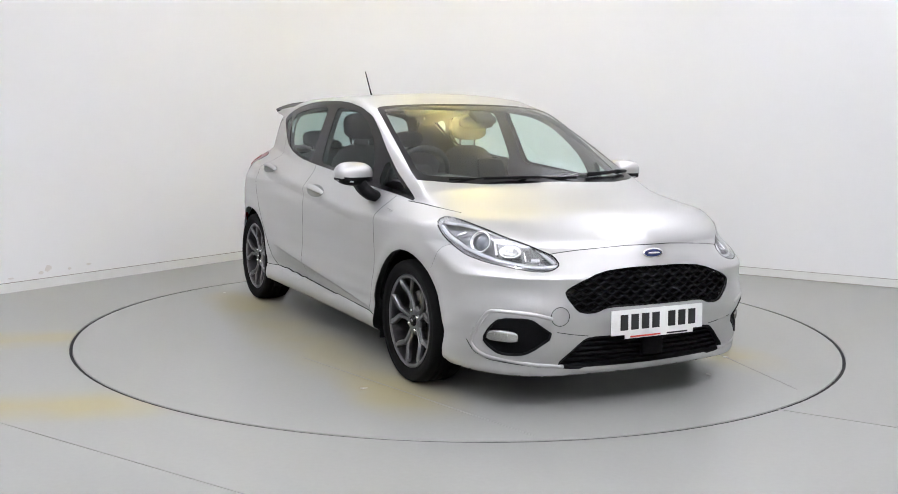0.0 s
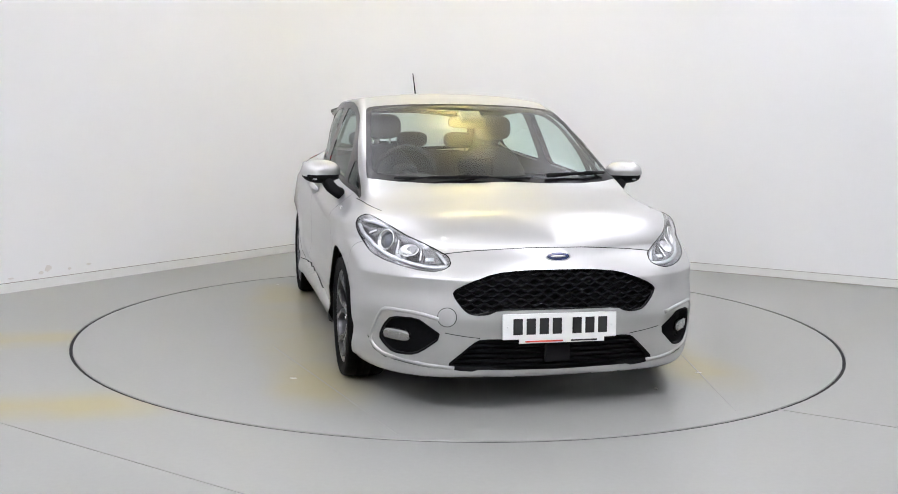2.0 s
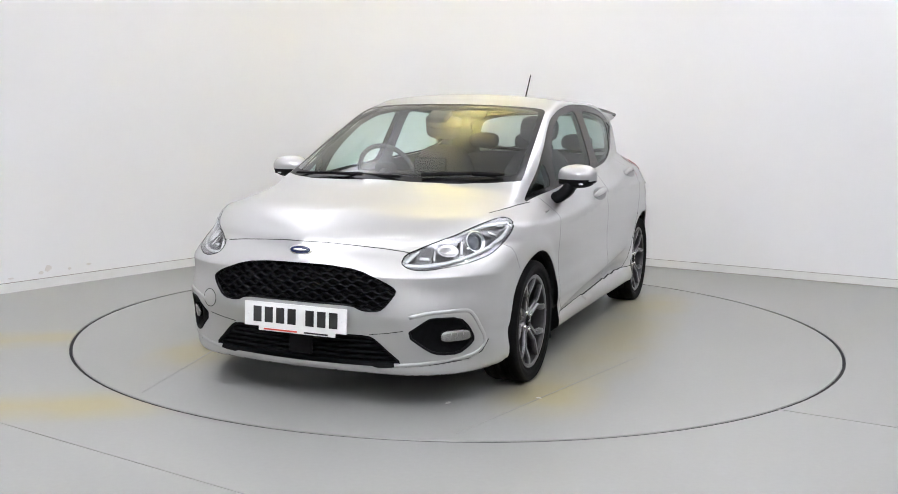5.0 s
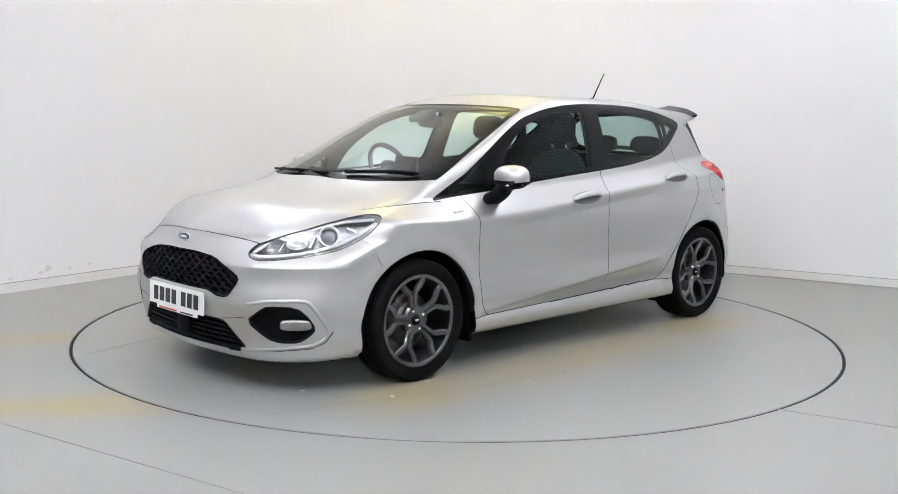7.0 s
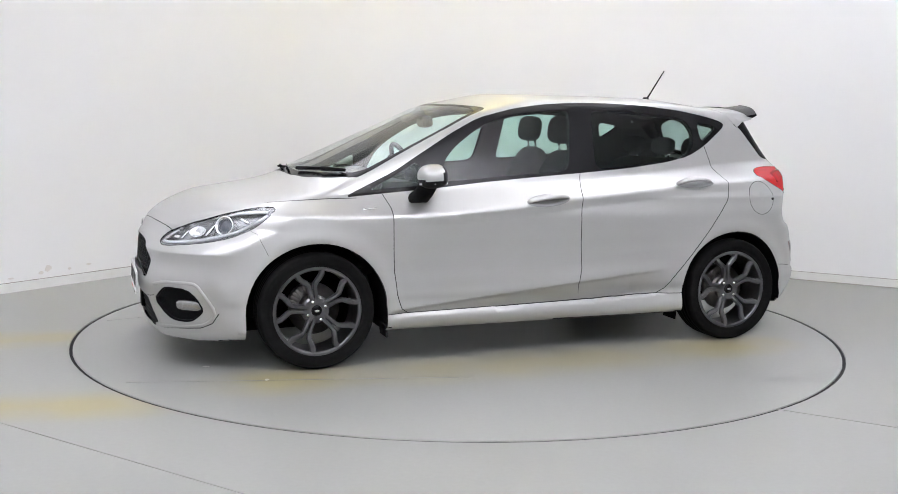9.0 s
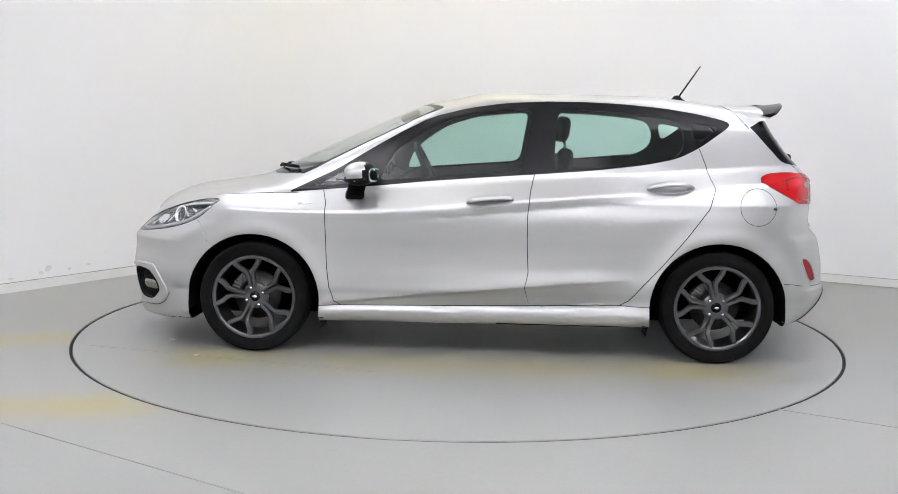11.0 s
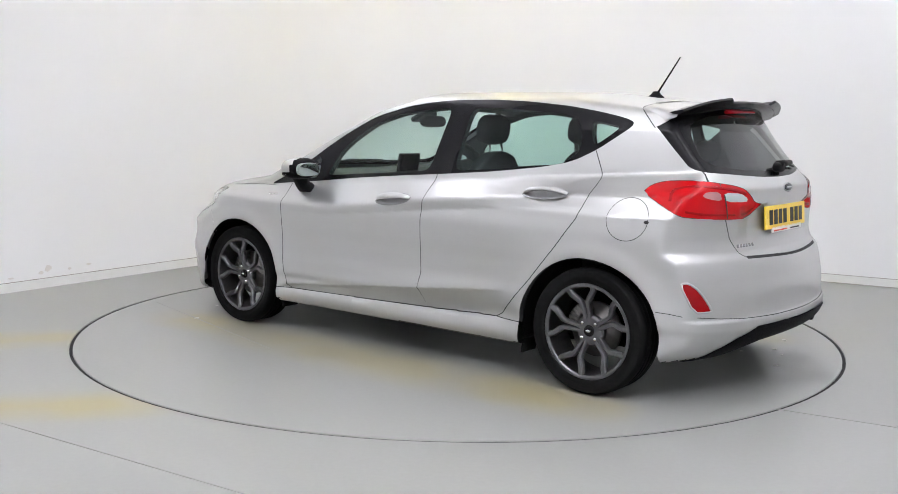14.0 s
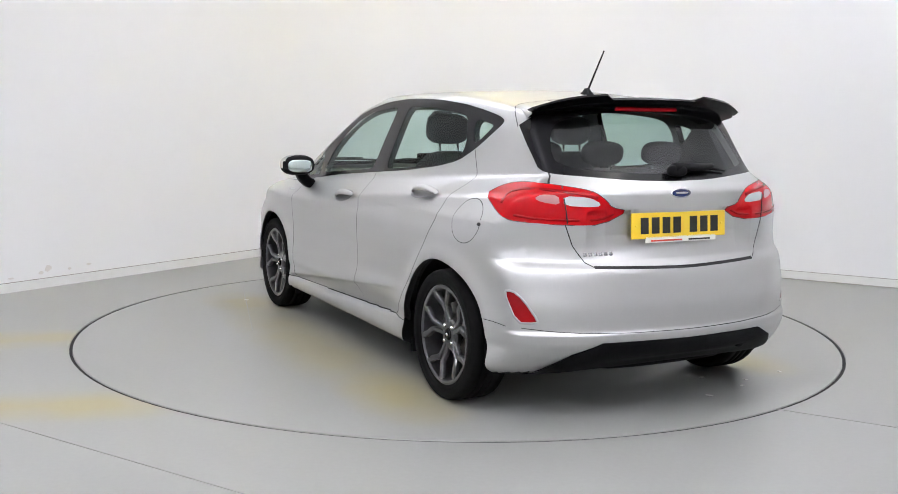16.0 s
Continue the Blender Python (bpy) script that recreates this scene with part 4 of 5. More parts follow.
# door mirrors
bm = bmesh.new()
blob(bm, pose(.655, .885, .985, 0, 4, -14), (.078, .104, .062), 2.5, 32, 20)
for v in bm.verts:
    if v.co.x < .60:
        v.co.x = .60 + (v.co.x - .60) * .35
cap = bm.copy()
painted = lambda f: f.calc_center_median().z > .966 and f.calc_center_median().x > .628
bmesh.ops.delete(bm, geom=[f for f in bm.faces if painted(f)], context="FACES")
bmesh.ops.delete(cap, geom=[f for f in cap.faces if not painted(f)], context="FACES")
bmesh.ops.scale(cap, vec=(1.01, 1.01, 1.01), space=Matrix.Translation((-.655, -.885, -.985)), verts=cap.verts)
box(bm, pose(.655, .885, .958, 0, 4, -14), (.125, .17, .022), .008)
both("mirror_housing", bm, TRIM, car, "black lower mirror housing")
both("mirror_cap", cap, PAINT, car, "silver mirror cap")
bm = bmesh.new()
sweep(bm, [(.70, .765, .865), (.70, .80, .875), (.685, .835, .905), (.675, .86, .945)],
      [Vector((.052, .0, 0)), Vector((.05, 0, 0)), Vector((.045, 0, 0)), Vector((.05, 0, 0))],
      [Vector((0, 0, .032)), Vector((0, -.008, .03)), Vector((0, -.02, .024)), Vector((0, -.02, .02))])
bmesh.ops.bevel(bm, geom=bm.edges[:], offset=.006, segments=2, affect="EDGES")
both("mirror_foot", bm, TRIM, car)
bm = bmesh.new()
blob(bm, pose(.583, .890, .982, 0, 0, -14), (.004, .074, .038), 3)
both("mirror_glass", bm, MIRROR, car, "mirror glass")
bm = bmesh.new()
box(bm, pose(.700, .945, .950, 0, 4, -38), (.09, .02, .009), .003)
both("side_indicator", bm, LAMP_WHITE, car)

# aerial on the roof
bm = bmesh.new()
p, n = spot("above", -1.125, 0)
lathe(bm, [(.0, .032), (.012, .030), (.022, .014), (.034, .002), (.036, -.004)], 24, "Z")
bmesh.ops.scale(bm, vec=(1.35, .8, 1), verts=bm.verts)
bmesh.ops.translate(bm, vec=p, verts=bm.verts)
part("aerial_base", bm, TRIM, car, "black aerial base")
bm = bmesh.new()
rod(bm, p + Vector((-.008, 0, .02)), Vector((-1.255, 0, 1.612)), .0055, .0035, 10)
part("aerial", bm, TRIM, car, "thin black roof aerial")


# roof spoiler: a silver shelf over the rear screen with a black lip
def spoiler():
    bm = bmesh.new()
    n = 24
    top, low = [], []
    for i in range(n + 1):
        y = -.57 + 1.14 * i / n
        a = abs(y) / .57
        x0 = -1.335
        x1 = -1.655 + .10 * a ** 3.2 + .02 * a
        zr = spot("above", x0, abs(y) * .93)[0].z
        z1 = 1.372 - .052 * a ** 2.6
        row = [(x0, y * .93, zr + .001), (x0 * .7 + x1 * .3, y * .95, zr * .7 + z1 * .3 + .006), (x0 * .35 + x1 * .65, y * .98, zr * .35 + z1 * .65 + .006), (x1, y, z1),
               (x1 + .006, y, z1 - .016), (x1 + .10, y * .96, z1 - .034 - .01 * a), (x1 + .20, y * .93, z1 - .05)]
        top.append([bm.verts.new(q) for q in row])
    for p, q in zip(top, top[1:]):
        for j in range(len(p) - 1):
            bm.faces.new((p[j], p[j + 1], q[j + 1], q[j]))
    bm.faces.new(top[0])
    bm.faces.new(top[-1][::-1])
    bmesh.ops.recalc_face_normals(bm, faces=bm.faces)
    below = bm.copy()
    under = lambda f: f.normal.z < -.3
    bmesh.ops.delete(bm, geom=[f for f in bm.faces if under(f)], context="FACES")
    bmesh.ops.delete(below, geom=[f for f in below.faces if not under(f)], context="FACES")
    part("roof_spoiler", bm, PAINT, car, "silver roof spoiler")
    part("spoiler_underside", below, GLOSS_BLACK, car)
    bm = bmesh.new()
    rows = []
    m = 60
    for i in range(m + 1):
        y = -.575 + 1.15 * i / m
        a = abs(y) / .575
        x1 = -1.655 + .10 * a ** 3.2 + .02 * a
        z1 = 1.372 - .052 * a ** 2.6
        step = min(1, max(0, (abs(y) - .235) / .03))
        end = 1 - max(0, (a - .72) / .28) ** 1.5
        rise = .012 + .020 * step * (.25 + .75 * end)
        run = .045 + .022 * step * end
        back = .004 + .02 * step
        rows.append([bm.verts.new(q) for q in ((x1 + run + .10 * step * (1 - a), y * .99, z1 + .004 + .012 * (1 - a)), (x1 - back * .3, y, z1 + rise * .85), (x1 - back, y, z1 + rise),
                                               (x1 - back - .008, y, z1 + rise - .008), (x1 - .003, y, z1 - .006), (x1 + .02, y, z1 - .004))])
    for p, q in zip(rows, rows[1:]):
        for j in range(6):
            bm.faces.new((p[j], p[(j + 1) % 6], q[(j + 1) % 6], q[j]))
    bm.faces.new(rows[0])
    bm.faces.new(rows[-1][::-1])
    bmesh.ops.recalc_face_normals(bm, faces=bm.faces)
    part("spoiler_lip", bm, GLOSS_BLACK, car, "gloss black spoiler lip", smooth=False)


spoiler()
bm = bmesh.new()
box(bm, pose(-1.590, 0, 1.333, 0, 20, 0), (.02, .34, .014), .004)
part("brake_light", bm, RED, car, "red high-level brake light")

# wipers
bm = bmesh.new()
tip = spot("above", 1.04, .60, .016)[0]
rod(bm, spot("above", 1.215, .22, .016)[0], spot("above", 1.13, .46, .022)[0], .011, .008)
rod(bm, spot("above", 1.13, .46, .022)[0], tip, .012, .008)
rod(bm, spot("above", 1.232, -.25, .016)[0], tip, .006, .006)
part("wiper", bm, TRIM, car, "black windscreen wiper")
bm = bmesh.new()
rod(bm, spot("above", 1.245, -.10, .016)[0], spot("above", 1.19, -.40, .018)[0], .009, .007)
rod(bm, spot("above", 1.25, .12, .014)[0], spot("above", 1.12, -.56, .014)[0], .007, .006)
part("wiper", bm, TRIM, car, "black windscreen wiper")
bm = bmesh.new()
blob(bm, pose(*spot("rear", -.02, 1.055, .02)[0], 0, 0, 0) @ pose(0, -.0, 0), (.022, .05, .025), 3)
q0, q1 = spot("rear", .0, 1.06, .03)[0], spot("rear", .22, 1.07, .024)[0]
q1 = Vector((q1.x, -.24, q1.z))
rod(bm, q0, q1, .022, .012)
rod(bm, Vector((q1.x, -.16, q1.z)), Vector((spot("rear", .33, 1.06, .014)[0].x, -.33, 1.062)), .007, .005)
part("rear_wiper", bm, TRIM, car, "black rear wiper")


# number plates: the characters are plain bars
def number_plate(view, z, mat, lift, tilt, sign, label):
    x = {"front": float(nose_x(0.0, .398)) + .012, "rear": float(tail_x(0.0, .838)) - .010}[view]
    base = pose(x, 0, z, 0, tilt, 0) @ (pose(0, 0, 0, 90, 0, 90) if sign > 0 else pose(0, 0, 0, 90, 0, -90))
    bm = bmesh.new()
    box(bm, base, (.520, .111, .008), .003)
    plate = part("number_plate", bm, mat, car, label, smooth=False)
    for i in range(7):
        bm = bmesh.new()
        bx = -.185 + .059 * i + (.032 if i > 3 else 0)
        box(bm, base @ pose(bx - .006, 0, .0048), (.042, .070, .002), .0005, 1)
        part("character_bar", bm, INK, plate, smooth=False)
    for bx in (-.236, .236):
        bm = bmesh.new()
        rod(bm, base @ Vector((bx, 0, .003)), base @ Vector((bx, 0, .0055)), .005)
        part("plate_screw", bm, mat, plate)
    bm = bmesh.new()
    box(bm, base @ pose(.01, -.060, .001), (.390, .028, .006), .002)
    strip = part("dealer_strip", bm, PLATE_WHITE, car, "white strip under the number plate", smooth=False)
    for bx, bw, ink in ((-.072, .17, INK_RED), (.11, .12, INK)):
        bm = bmesh.new()
        box(bm, base @ pose(bx, -.0655, .0048), (bw, .007, .0015), .0003, 1)
        part("print_bar", bm, ink, strip, smooth=False)


number_plate("front", .398, PLATE_WHITE, .004, -2, 1, "white front number plate with black bars")
number_plate("rear", .838, PLATE_YELLOW, .004, 4, -1, "yellow rear number plate with black bars")


# badges without letters
def oval_badge(at, sign):
    m = pose(*at, 0, -14 if sign > 0 else 6, 0) @ (pose(0, 0, 0, 90, 0, 90) if sign > 0 else pose(0, 0, 0, 90, 0, -90))
    bm = bmesh.new()
    blob(bm, m, (.058, .0235, .006), 2)
    rim = part("badge", bm, CHROME, car, "oval chrome-rimmed blue badge")
    bm = bmesh.new()
    blob(bm, m @ pose(0, 0, .002), (.0525, .0185, .006), 2)
    part("badge_field", bm, BLUE, rim)
    bm = bmesh.new()
    blob(bm, m @ pose(0, 0, .0055), (.036, .0055, .004), 2)
    part("badge_bar", bm, CHROME, rim)


p, n = spot("front", 0, .692, .002)
oval_badge(p, 1)
p, n = spot("rear", 0, .975, .002)
oval_badge(p, -1)
for x0, w in ((.995, .018), (.968, .026), (.940, .022)):
    bm = bmesh.new()
    box(bm, seat_at("side", x0, .815 + (.98 - x0) * .08, (1, 0, 0), .002), (w, .014 if x0 > .98 else .009, .003), .001, 1)
    both("wing_badge_bar", bm, CHROME, car)
for i in range(6):
    bm = bmesh.new()
    box(bm, seat_at("rear", .465 - .024 * i, .722, (0, -1, 0), .002), (.015, .015, .003), .001, 1)
    part("name_bar", bm, NAME_CHROME, car)
# fuel flap on the left rear wing: a thin disc that follows the skin, in a narrow joint
def wing_ring(radii, lift, mat, name, label=""):
    bm = bmesh.new()
    rings = []
    for r in radii:
        ring = []
        for i in range(40):
            a = 2 * math.pi * i / 40
            ring.append(bm.verts.new(spot("side", -1.435 + r * math.cos(a), .842 + r * math.sin(a), lift)[0]))
        rings.append(ring)
    for p, q in zip(rings, rings[1:]):
        for i in range(40):
            bm.faces.new((p[i], p[(i + 1) % 40], q[(i + 1) % 40], q[i]))
    if radii[-1] < .02:
        bm.faces.new(rings[-1])
    bmesh.ops.recalc_face_normals(bm, faces=bm.faces)
    if sum(f.normal.y for f in bm.faces) < 0:
        bmesh.ops.reverse_faces(bm, faces=bm.faces)
    return part(name, bm, mat, car, label)


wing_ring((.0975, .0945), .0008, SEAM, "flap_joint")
wing_ring((.0945, .08, .06, .04, .015), .0012, PAINT, "fuel_flap", "round silver fuel flap")
bm = bmesh.new()
blob(bm, seat_at("side", -1.525, .835, (1, 0, 0)), (.012, .008, .006), 2)
part("flap_notch", bm, SEAM, car)


# grille of stacked arches
def grille():
    bm = bmesh.new()
    rows = 9
    for r in range(rows):
        z0 = .462 + r * .022
        prev = None
        for i in range(181):
            y = -.47 + .94 * i / 180
            z = z0 + .0065 * math.sin(2 * math.pi * y / .062 + (math.pi if r % 2 else 0))
            ok = inside((abs(y), z), GRILLE)
            if not ok:
                prev = None
                continue
            x = float(nose_x(np.array(y), np.array(z)))
            ring = [bm.verts.new((x - .022 + a, y, z + b)) for a, b in ((-.014, -.006), (.006, -.0055), (.009, 0), (.006, .0055), (-.014, .006))]
            if prev:
                for j in range(5):
                    bm.faces.new((prev[j], ring[j], ring[(j + 1) % 5], prev[(j + 1) % 5]))
            prev = ring
    bmesh.ops.recalc_face_normals(bm, faces=bm.faces)
    part("grille", bm, MESH_BLACK, car, "black honeycomb grille")
    # frame round the opening
    def frame_bar(poly, name, mat, r, sink):
        bm = bmesh.new()
        pts = [p for p in poly if p[0] > 0]
        pts.sort(key=lambda p: math.atan2(p[1] - sum(q[1] for q in poly) / len(poly), p[0]))
        loop = [(y, z) for y, z in pts] + [(-y, z) for y, z in pts[::-1]]
        ps = [Vector((float(nose_x(np.array(y), np.array(z))) - sink, y, z)) for y, z in loop]
        n = len(ps)
        rings = []
        for i in range(n):
            d = (ps[(i + 1) % n] - ps[i - 1]).normalized()
            u = d.cross(Vector((1, 0, 0))).normalized()
            rings.append([bm.verts.new(ps[i] + Vector((1, 0, 0)) * r * math.cos(t) + u * r * math.sin(t)) for t in [math.pi * j / 3 for j in range(6)]])
        for i in range(n):
            p, q = rings[i], rings[(i + 1) % n]
            for j in range(6):
                bm.faces.new((p[j], q[j], q[(j + 1) % 6], p[(j + 1) % 6]))
        bmesh.ops.recalc_face_normals(bm, faces=bm.faces)
        part(name, bm, mat, car)
    frame_bar(GRILLE, "grille_frame", GLOSS_BLACK, .008, .013)
    frame_bar(LOWER_GRILLE, "lower_grille_frame", TRIM, .014, .014)


grille()
for i in range(5):
    z = .212 + .024 * i
    reach = np.interp(z, [.208, .32, .338], [.47, .37, .33])
    bm = bmesh.new()
    ys = np.linspace(-reach, reach, 25)
    sweep(bm, [(float(nose_x(np.array(y), np.array(z))) - .028, y, z) for y in ys], [Vector((.016, 0, 0))] * 25, [Vector((0, 0, .0055))] * 25)
    part("grille_slat", bm, MESH_BLACK, car, smooth=False)
bm = bmesh.new()
box(bm, pose(float(nose_x(np.array(0.), np.array(.29))) - .012, .005, .272), (.022, .115, .085), .006)
part("radar_cover", bm, TRIM, car, "flat black sensor cover in the lower grille")
# round cover of the towing eye
bm = bmesh.new()
m = seat_at("front", .49, .437, (0, 1, 0), -.0005)
lathe(bm, [(.040, 0), (.0385, .0022), (.036, .0026), (0, .0026)], 32, "Z")
bmesh.ops.transform(bm, matrix=Matrix.Diagonal((1, -1, 1, 1)) @ m, verts=bm.verts)
bmesh.ops.recalc_face_normals(bm, faces=bm.faces)
part("towing_eye_cover", bm, PAINT, car)
bm = bmesh.new()
lathe(bm, [(.0425, .0002), (.0425, .0012), (.0395, .0012), (.0395, .0002)], 32, "Z")
bmesh.ops.transform(bm, matrix=Matrix.Diagonal((1, -1, 1, 1)) @ m, verts=bm.verts)
bmesh.ops.recalc_face_normals(bm, faces=bm.faces)
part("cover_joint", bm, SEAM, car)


# lamps at the corners: places from the corner view (way round the corner, height)
def corner(u, z, rear=False, lift=0.0):
    """A pose on a front or rear corner: local x runs backwards along the car's side, y up, z out."""
    o = Vector((-D, -D, 0) if rear else (-D, D, 0)) * u
    way = Vector((-D, D, 0)) if rear else Vector((D, D, 0))
    # start well inside, on the line that looks along the corner's diagonal
    base = o + Vector((0, 0, z))
    start = base + way * .9
    p = on_shell(start, way, 2.0)
    n = Vector(shell_normal(p)[0])
    x = (Vector((D, D, 0)) if rear else Vector((-D, D, 0)))
    x = (x - n * n.dot(x)).normalized()
    m = Matrix((x, n.cross(x), n)).transposed().to_4x4()
    m.translation = Vector(p[0]) + n * lift
    return m


def strip_on_corner(points, width, lift, depth, rear=False):
    bm = bmesh.new()
    ms = [corner(u, z, rear, lift) for u, z in points]
    ps = [m.translation for m in ms]
    path, across, up = [], [], []
    for i, m in enumerate(ms):
        d = (ps[min(i + 1, len(ps) - 1)] - ps[max(i - 1, 0)]).normalized()
        n = m.col[2].to_3d()
        path.append(ps[i])
        across.append(n.cross(d).normalized() * width / 2)
        up.append(n * depth)
    return sweep(bm, path, across, up)


def head_lamps():
    rim = [(-1.06, .653), (-1.0, .648), (-.90, .655), (-.80, .668), (-.70, .690), (-.61, .716), (-.54, .752), (-.49, .795)]
    both("running_light", strip_on_corner(smooth_loop(rim, 1, False), .018, -.010, .005), LAMP_WHITE, car, "clear running-light strip")
    upper = [(-1.05, .662), (-.99, .702), (-.93, .738), (-.84, .755), (-.74, .782), (-.62, .806), (-.50, .812)]
    both("lamp_trim", strip_on_corner(smooth_loop(upper, 1, False), .018, -.010, .004), LAMP_WHITE, car)
    # projector with its chrome bezel
    m = corner(-.70, .735, lift=-.02)
    bm = bmesh.new()
    lathe(bm, [(.047, .012), (.050, .016), (.046, .018), (.036, .004), (.033, -.02)], 40, "Z")
    bmesh.ops.transform(bm, matrix=m, verts=bm.verts)
    both("projector_bezel", bm, CHROME, car)
    bm = bmesh.new()
    blob(bm, m @ pose(0, 0, -.012), (.034, .034, .022), 2)
    both("projector_lens", bm, PROJECTOR, car, "round projector lens")
    # main-beam bowl and reflector bars
    m = corner(-.845, .705, lift=-.018)
    bm = bmesh.new()
    lathe(bm, [(.040, .010), (.037, .012), (.025, -.008), (.0, -.016)], 32, "Z")
    bmesh.ops.scale(bm, vec=(1.25, .85, 1), verts=bm.verts)
    bmesh.ops.transform(bm, matrix=m, verts=bm.verts)
    both("main_beam_bowl", bm, CHROME, car)
    for u, z, w, h in ((-.775, .715, .014, .075), (-.915, .690, .010, .06), (-.60, .765, .05, .012)):
        bm = bmesh.new()
        box(bm, corner(u, z, lift=-.014) @ pose(0, 0, 0, 0, 0, -18), (w, h, .012), .003)
        both("lamp_bar", bm, CHROME, car)
    bm = bmesh.new()
    box(bm, corner(-.965, .678, lift=-.014) @ pose(0, 0, 0, 0, 0, -14), (.042, .020, .01), .004)
    both("indicator_bulb", bm, LAMP_WHITE, car, "clear indicator bulb")
    # black gasket round the lamp
    loop = HEAD_LAMP + HEAD_LAMP[:1]
    both("lamp_gasket", strip_on_corner(loop, .005, -.001, .0018), GLOSS_BLACK, car)
    # fog lamps
    m = corner(-.835, .335, lift=-.016)
    bm = bmesh.new()
    blob(bm, m, (.076, .027, .014), 4)
    both("fog_lamp", bm, FOG_GLASS, car, "clear fog lamp")
    for q in (-.03, .0, .03):
        bm = bmesh.new()
        box(bm, m @ pose(q, 0, .0125), (.004, .036, .004), .001, 1)
        both("fog_lamp_rib", bm, LAMP_HOUSING, car)
    loop = FOG_HOLE + FOG_HOLE[:1]
    edge = [(-1.06, .428), (-.976, .447), (-.80, .452), (-.765, .435), (-.682, .306), (-.715, .262), (-.77, .237), (-1.0, .215), (-1.10, .206)]
    both("fog_trim", strip_on_corner(smooth_loop(edge, 1, False), .017, .001, .006), PAINT, car, "silver blade round the fog lamp")
    both("fog_recess_edge", strip_on_corner(loop, .010, -.006, .010), TRIM, car)


PROJECTOR = material("dark_lens_glass", (.10, .11, .13), .04, .3, Coat_Weight=1.0)
head_lamps()


def tail_lamps():
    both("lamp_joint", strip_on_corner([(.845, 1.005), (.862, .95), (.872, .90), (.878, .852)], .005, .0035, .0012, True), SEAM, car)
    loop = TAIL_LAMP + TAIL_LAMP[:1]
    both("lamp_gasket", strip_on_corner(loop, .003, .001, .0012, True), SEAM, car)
    # darker red light guides within the lens
    guide = [(.60, .93), (.62, .975), (.70, .995), (.80, .992), (.93, .976), (.99, .958)]
    both("light_guide", strip_on_corner(smooth_loop(guide, 1, False), .014, .0025, .0015, True), RED_DEEP, car)
    guide = [(.66, .885), (.75, .872), (.88, .867), (1.0, .866), (1.05, .890)]
    both("light_guide", strip_on_corner(smooth_loop(guide, 1, False), .010, .0025, .0015, True), RED_DEEP, car)
    loop = REFLECTOR + REFLECTOR[:1]
    both("reflector_rim", strip_on_corner(loop, .009, .0, .003, True), PAINT, car)


tail_lamps()


# ---- the cabin ----
def car_seat(x, y, rear=False):
    s = new("car_seat")
    s.parent = car
    s.matrix_local = pose(x, y, 0)
    tagged(s, "dark cloth front seat with a separate headrest")
    bm = bmesh.new()
    blob(bm, pose(.33, 0, .46, 0, -6, 0), (.27, .25, .075), 4)
    part("seat_cushion", bm, FABRIC, s)
    bm = bmesh.new()
    blob(bm, pose(.045, 0, .80, 0, -16, 0), (.065, .235, .315), 3.6)
    for v in bm.verts:
        if v.co.z > .92:
            v.co.y *= 1 - (v.co.z - .92) * 1.1
    part("backrest", bm, FABRIC, s)
    for q in (-.055, .055):
        bm = bmesh.new()
        rod(bm, (-.035, q, 1.05), (-.015, q, 1.17), .0065, .0065, 10)
        part("headrest_post", bm, CHROME, s)
    bm = bmesh.new()
    blob(bm, pose(-.005, 0, 1.225, 0, -8, 0), (.048, .125, .082), 3.2)
    part("headrest", bm, FABRIC, s)


car_seat(-.33, .36)
car_seat(-.46, -.36)
bm = bmesh.new()
blob(bm, pose(-.85, 0, .47, 0, -8, 0), (.27, .62, .09), 5)
bench = part("rear_bench", bm, FABRIC, car, "dark cloth rear bench")
bm = bmesh.new()
blob(bm, pose(-1.16, 0, .76, 0, -20, 0), (.07, .61, .30), 5)
part("rear_backrest", bm, FABRIC, bench)
for y in (-.36, 0.0, .36):
    bm = bmesh.new()
    blob(bm, pose(-1.27, y, 1.125, 0, -10, 0), (.042, .115, .058), 3)
    part("rear_headrest", bm, FABRIC, bench)
    for q in (-.05, .05):
        bm = bmesh.new()
        rod(bm, (-1.265, y + q, 1.0), (-1.265, y + q, 1.09), .006)
        part("headrest_post", bm, CHROME, bench)
bm = bmesh.new()
box(bm, pose(-1.50, 0, .965, 0, 2, 0), (.40, 1.10, .02), .008)
part("parcel_shelf", bm, CABIN, car)
# dashboard
bm = bmesh.new()
rows = []
for y in np.linspace(-.68, .68, 21):
    hump = .035 * math.exp(-((y + .37) / .20) ** 2)
    rows.append([bm.verts.new(q) for q in ((1.26 - .35 * y * y, y, .935), (1.0 - .3 * y * y, y, .945 + .4 * hump), (.72, y, .945 + hump), (.60, y, .925 + hump), (.56, y, .86), (.60, y, .62), (.95, y, .45))])
for p, q in zip(rows, rows[1:]):
    for j in range(6):
        bm.faces.new((p[j], p[j + 1], q[j + 1], q[j]))
bmesh.ops.recalc_face_normals(bm, faces=bm.faces)
part("dashboard", bm, CABIN, car, "dark grey dashboard")
bm = bmesh.new()
box(bm, pose(.60, .0, 1.0, 0, -10, 0), (.02, .20, .12), .01)
part("dash_screen", bm, GLOSS_BLACK, car, "black touchscreen standing on the dashboard")
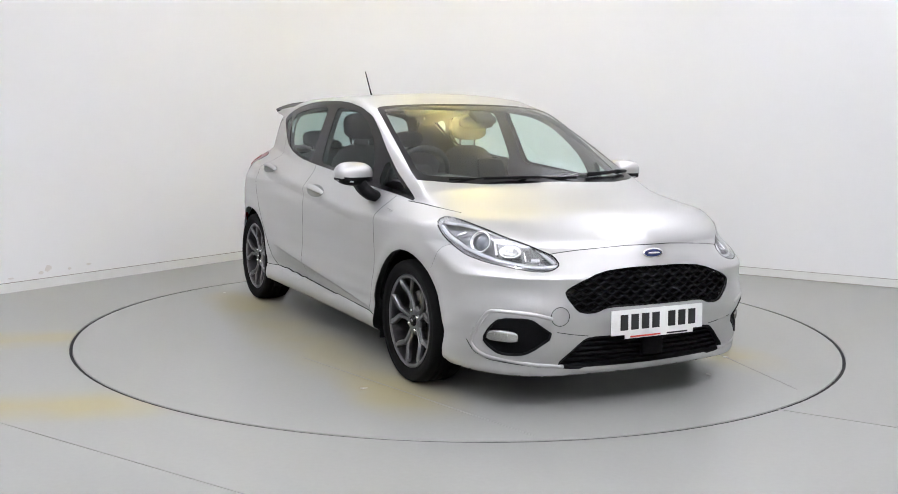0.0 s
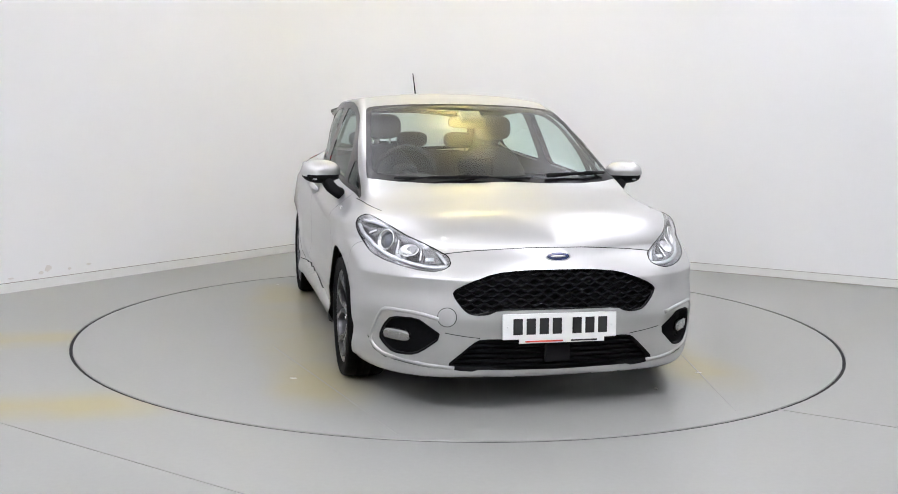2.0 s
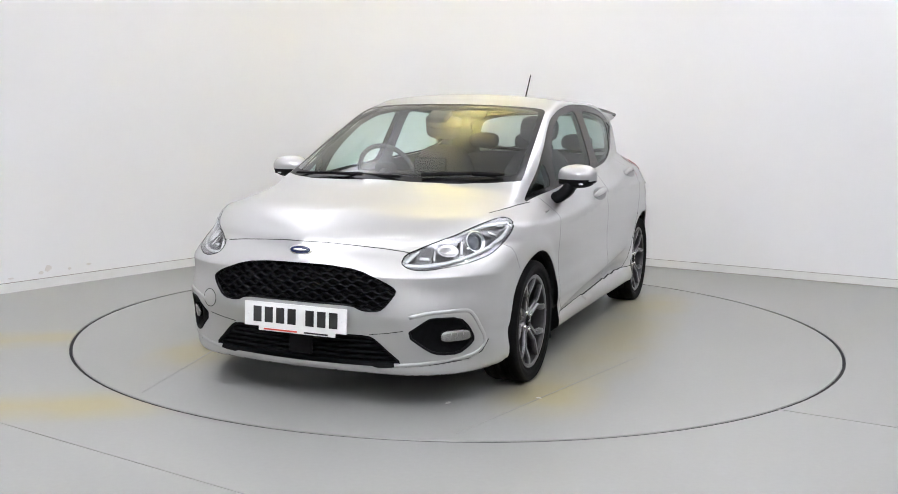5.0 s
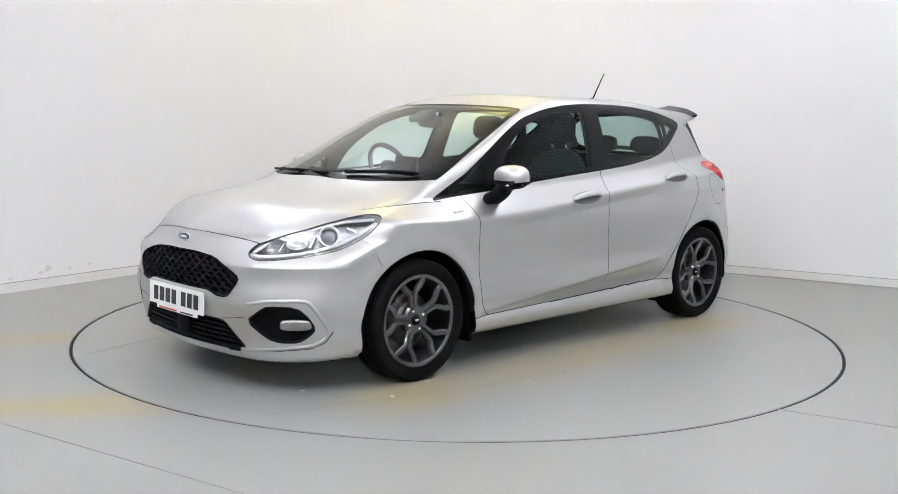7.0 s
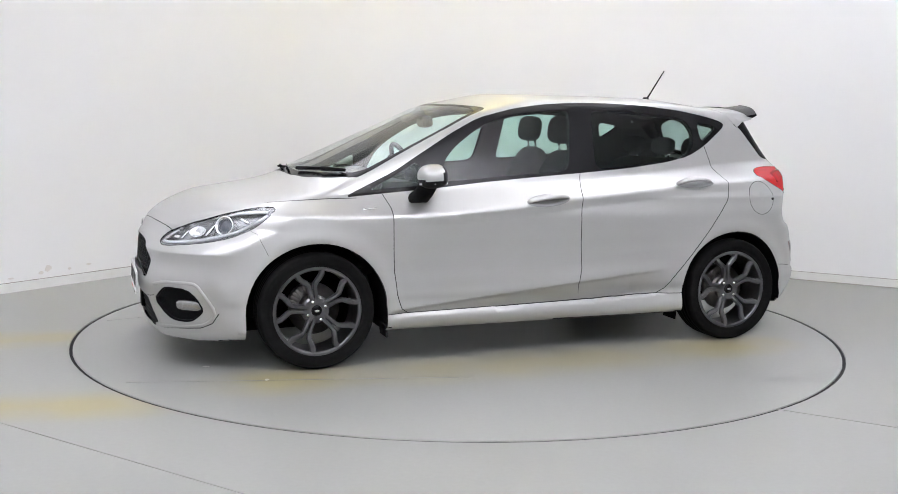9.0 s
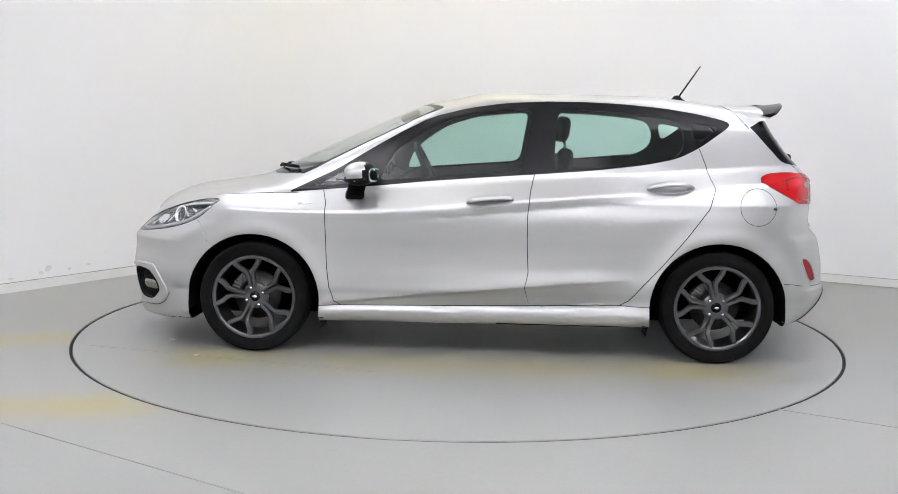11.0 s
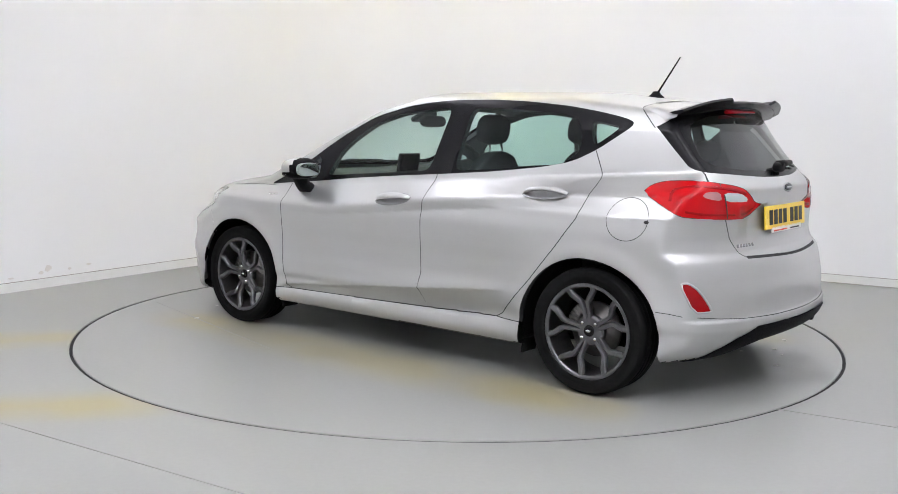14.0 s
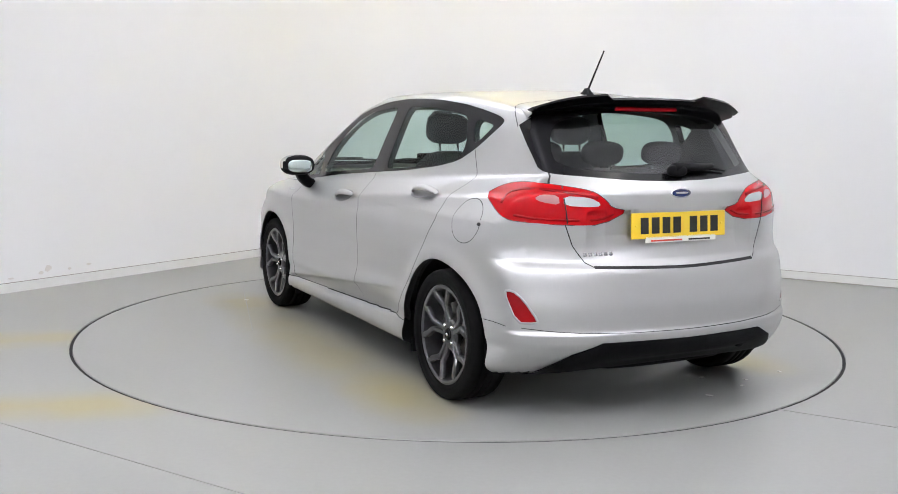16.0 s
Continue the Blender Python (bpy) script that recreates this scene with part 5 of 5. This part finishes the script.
# steering wheel on the car's right
m = pose(.40, -.37, .955, 0, -64, 0)
bm = bmesh.new()
ring = []
for i in range(48):
    a = 2 * math.pi * i / 48
    ring.append([bm.verts.new(m @ Vector(((.178 + .015 * math.cos(t)) * math.cos(a), (.178 + .015 * math.cos(t)) * math.sin(a), .015 * math.sin(t)))) for t in [2 * math.pi * j / 10 for j in range(10)]])
for i in range(48):
    p, q = ring[i], ring[(i + 1) % 48]
    for j in range(10):
        bm.faces.new((p[j], q[j], q[(j + 1) % 10], p[(j + 1) % 10]))
bmesh.ops.recalc_face_normals(bm, faces=bm.faces)
wheel_rim = part("steering_wheel", bm, CABIN, car, "black three-spoke steering wheel")
bm = bmesh.new()
blob(bm, m, (.07, .075, .025), 3)
for a in (90, -90, 180):
    box(bm, m @ pose(0, 0, 0, 0, 0, a) @ pose(.11, 0, -.005), (.13, .035, .018), .006)
rod(bm, m @ Vector((0, 0, -.02)), m @ Vector((0, 0, -.25)), .04)
part("wheel_boss", bm, CABIN, wheel_rim)
# inside mirror
bm = bmesh.new()
blob(bm, pose(.40, 0, 1.262, 0, 8, 0), (.022, .115, .036), 3.5)
rod(bm, (.41, 0, 1.27), (.46, 0, 1.315), .012)
part("inside_mirror", bm, CABIN, car, "dark inside mirror")
bm = bmesh.new()
box(bm, pose(.475, 0, 1.293, 0, 24, 0), (.12, .13, .035), .012)
part("mirror_sensor_box", bm, CABIN, car)


# ---- flakes of old paint on the turntable ----
rng = random.Random(5)
for fx, fy in ((-1.62, -.55), (-1.75, -.72), (-1.9, -.35), (-1.7, -1.0), (1.35, .95), (1.6, .6), (-1.83, -.62), (1.1, -1.1)):
    bm = bmesh.new()
    pts = [bm.verts.new((.022 * rng.uniform(.5, 1) * math.cos(a), .012 * rng.uniform(.5, 1) * math.sin(a), 0)) for a in [2 * math.pi * i / 7 for i in range(7)]]
    f = bm.faces.new(pts)
    ex = bmesh.ops.extrude_face_region(bm, geom=[f])
    bmesh.ops.translate(bm, vec=(0, 0, .0025), verts=[v for v in ex["geom"] if isinstance(v, bmesh.types.BMVert)])
    bmesh.ops.recalc_face_normals(bm, faces=bm.faces)
    bmesh.ops.transform(bm, matrix=pose(fx, fy, .0005, 0, 0, rng.uniform(0, 180)), verts=bm.verts)
    part("paint_flake", bm, DEBRIS, turntable, smooth=False)

# chipped plaster low on the studio wall
way = LEFT_WAY.normalized()
for along, z, w, h in ((3.68, .140, .04, .028), (3.74, .112, .025, .016), (3.50, .118, .018, .012), (3.33, .132, .024, .011), (3.98, .098, .032, .010)):
    bm = bmesh.new()
    pts = [bm.verts.new((w * rng.uniform(.5, 1) * math.cos(a), 0, h * rng.uniform(.5, 1) * math.sin(a))) for a in [2 * math.pi * i / 9 for i in range(9)]]
    f = bm.faces.new(pts)
    ex = bmesh.ops.extrude_face_region(bm, geom=[f])
    bmesh.ops.translate(bm, vec=(0, .003, 0), verts=[v for v in ex["geom"] if isinstance(v, bmesh.types.BMVert)])
    bmesh.ops.recalc_face_normals(bm, faces=bm.faces)
    at = CORNER + way * along
    bmesh.ops.transform(bm, matrix=pose(at.x, at.y, z, 0, 0, math.degrees(math.atan2(way.y, way.x))), verts=bm.verts)
    part("plaster_chip", bm, PLASTER, bpy.data.objects["wall_back"], smooth=False)


def motions():
    times = [i * .5 for i in range(33)]
    walk(turntable, [(t, pose(0, 0, 0, 0, 0, heading(t))) for t in times])
    walk(car, [(t, pose(0, 0, 0, 0, 0, heading(t)) @ pose(-.1765, -.0123, 0)) for t in times])


motions()
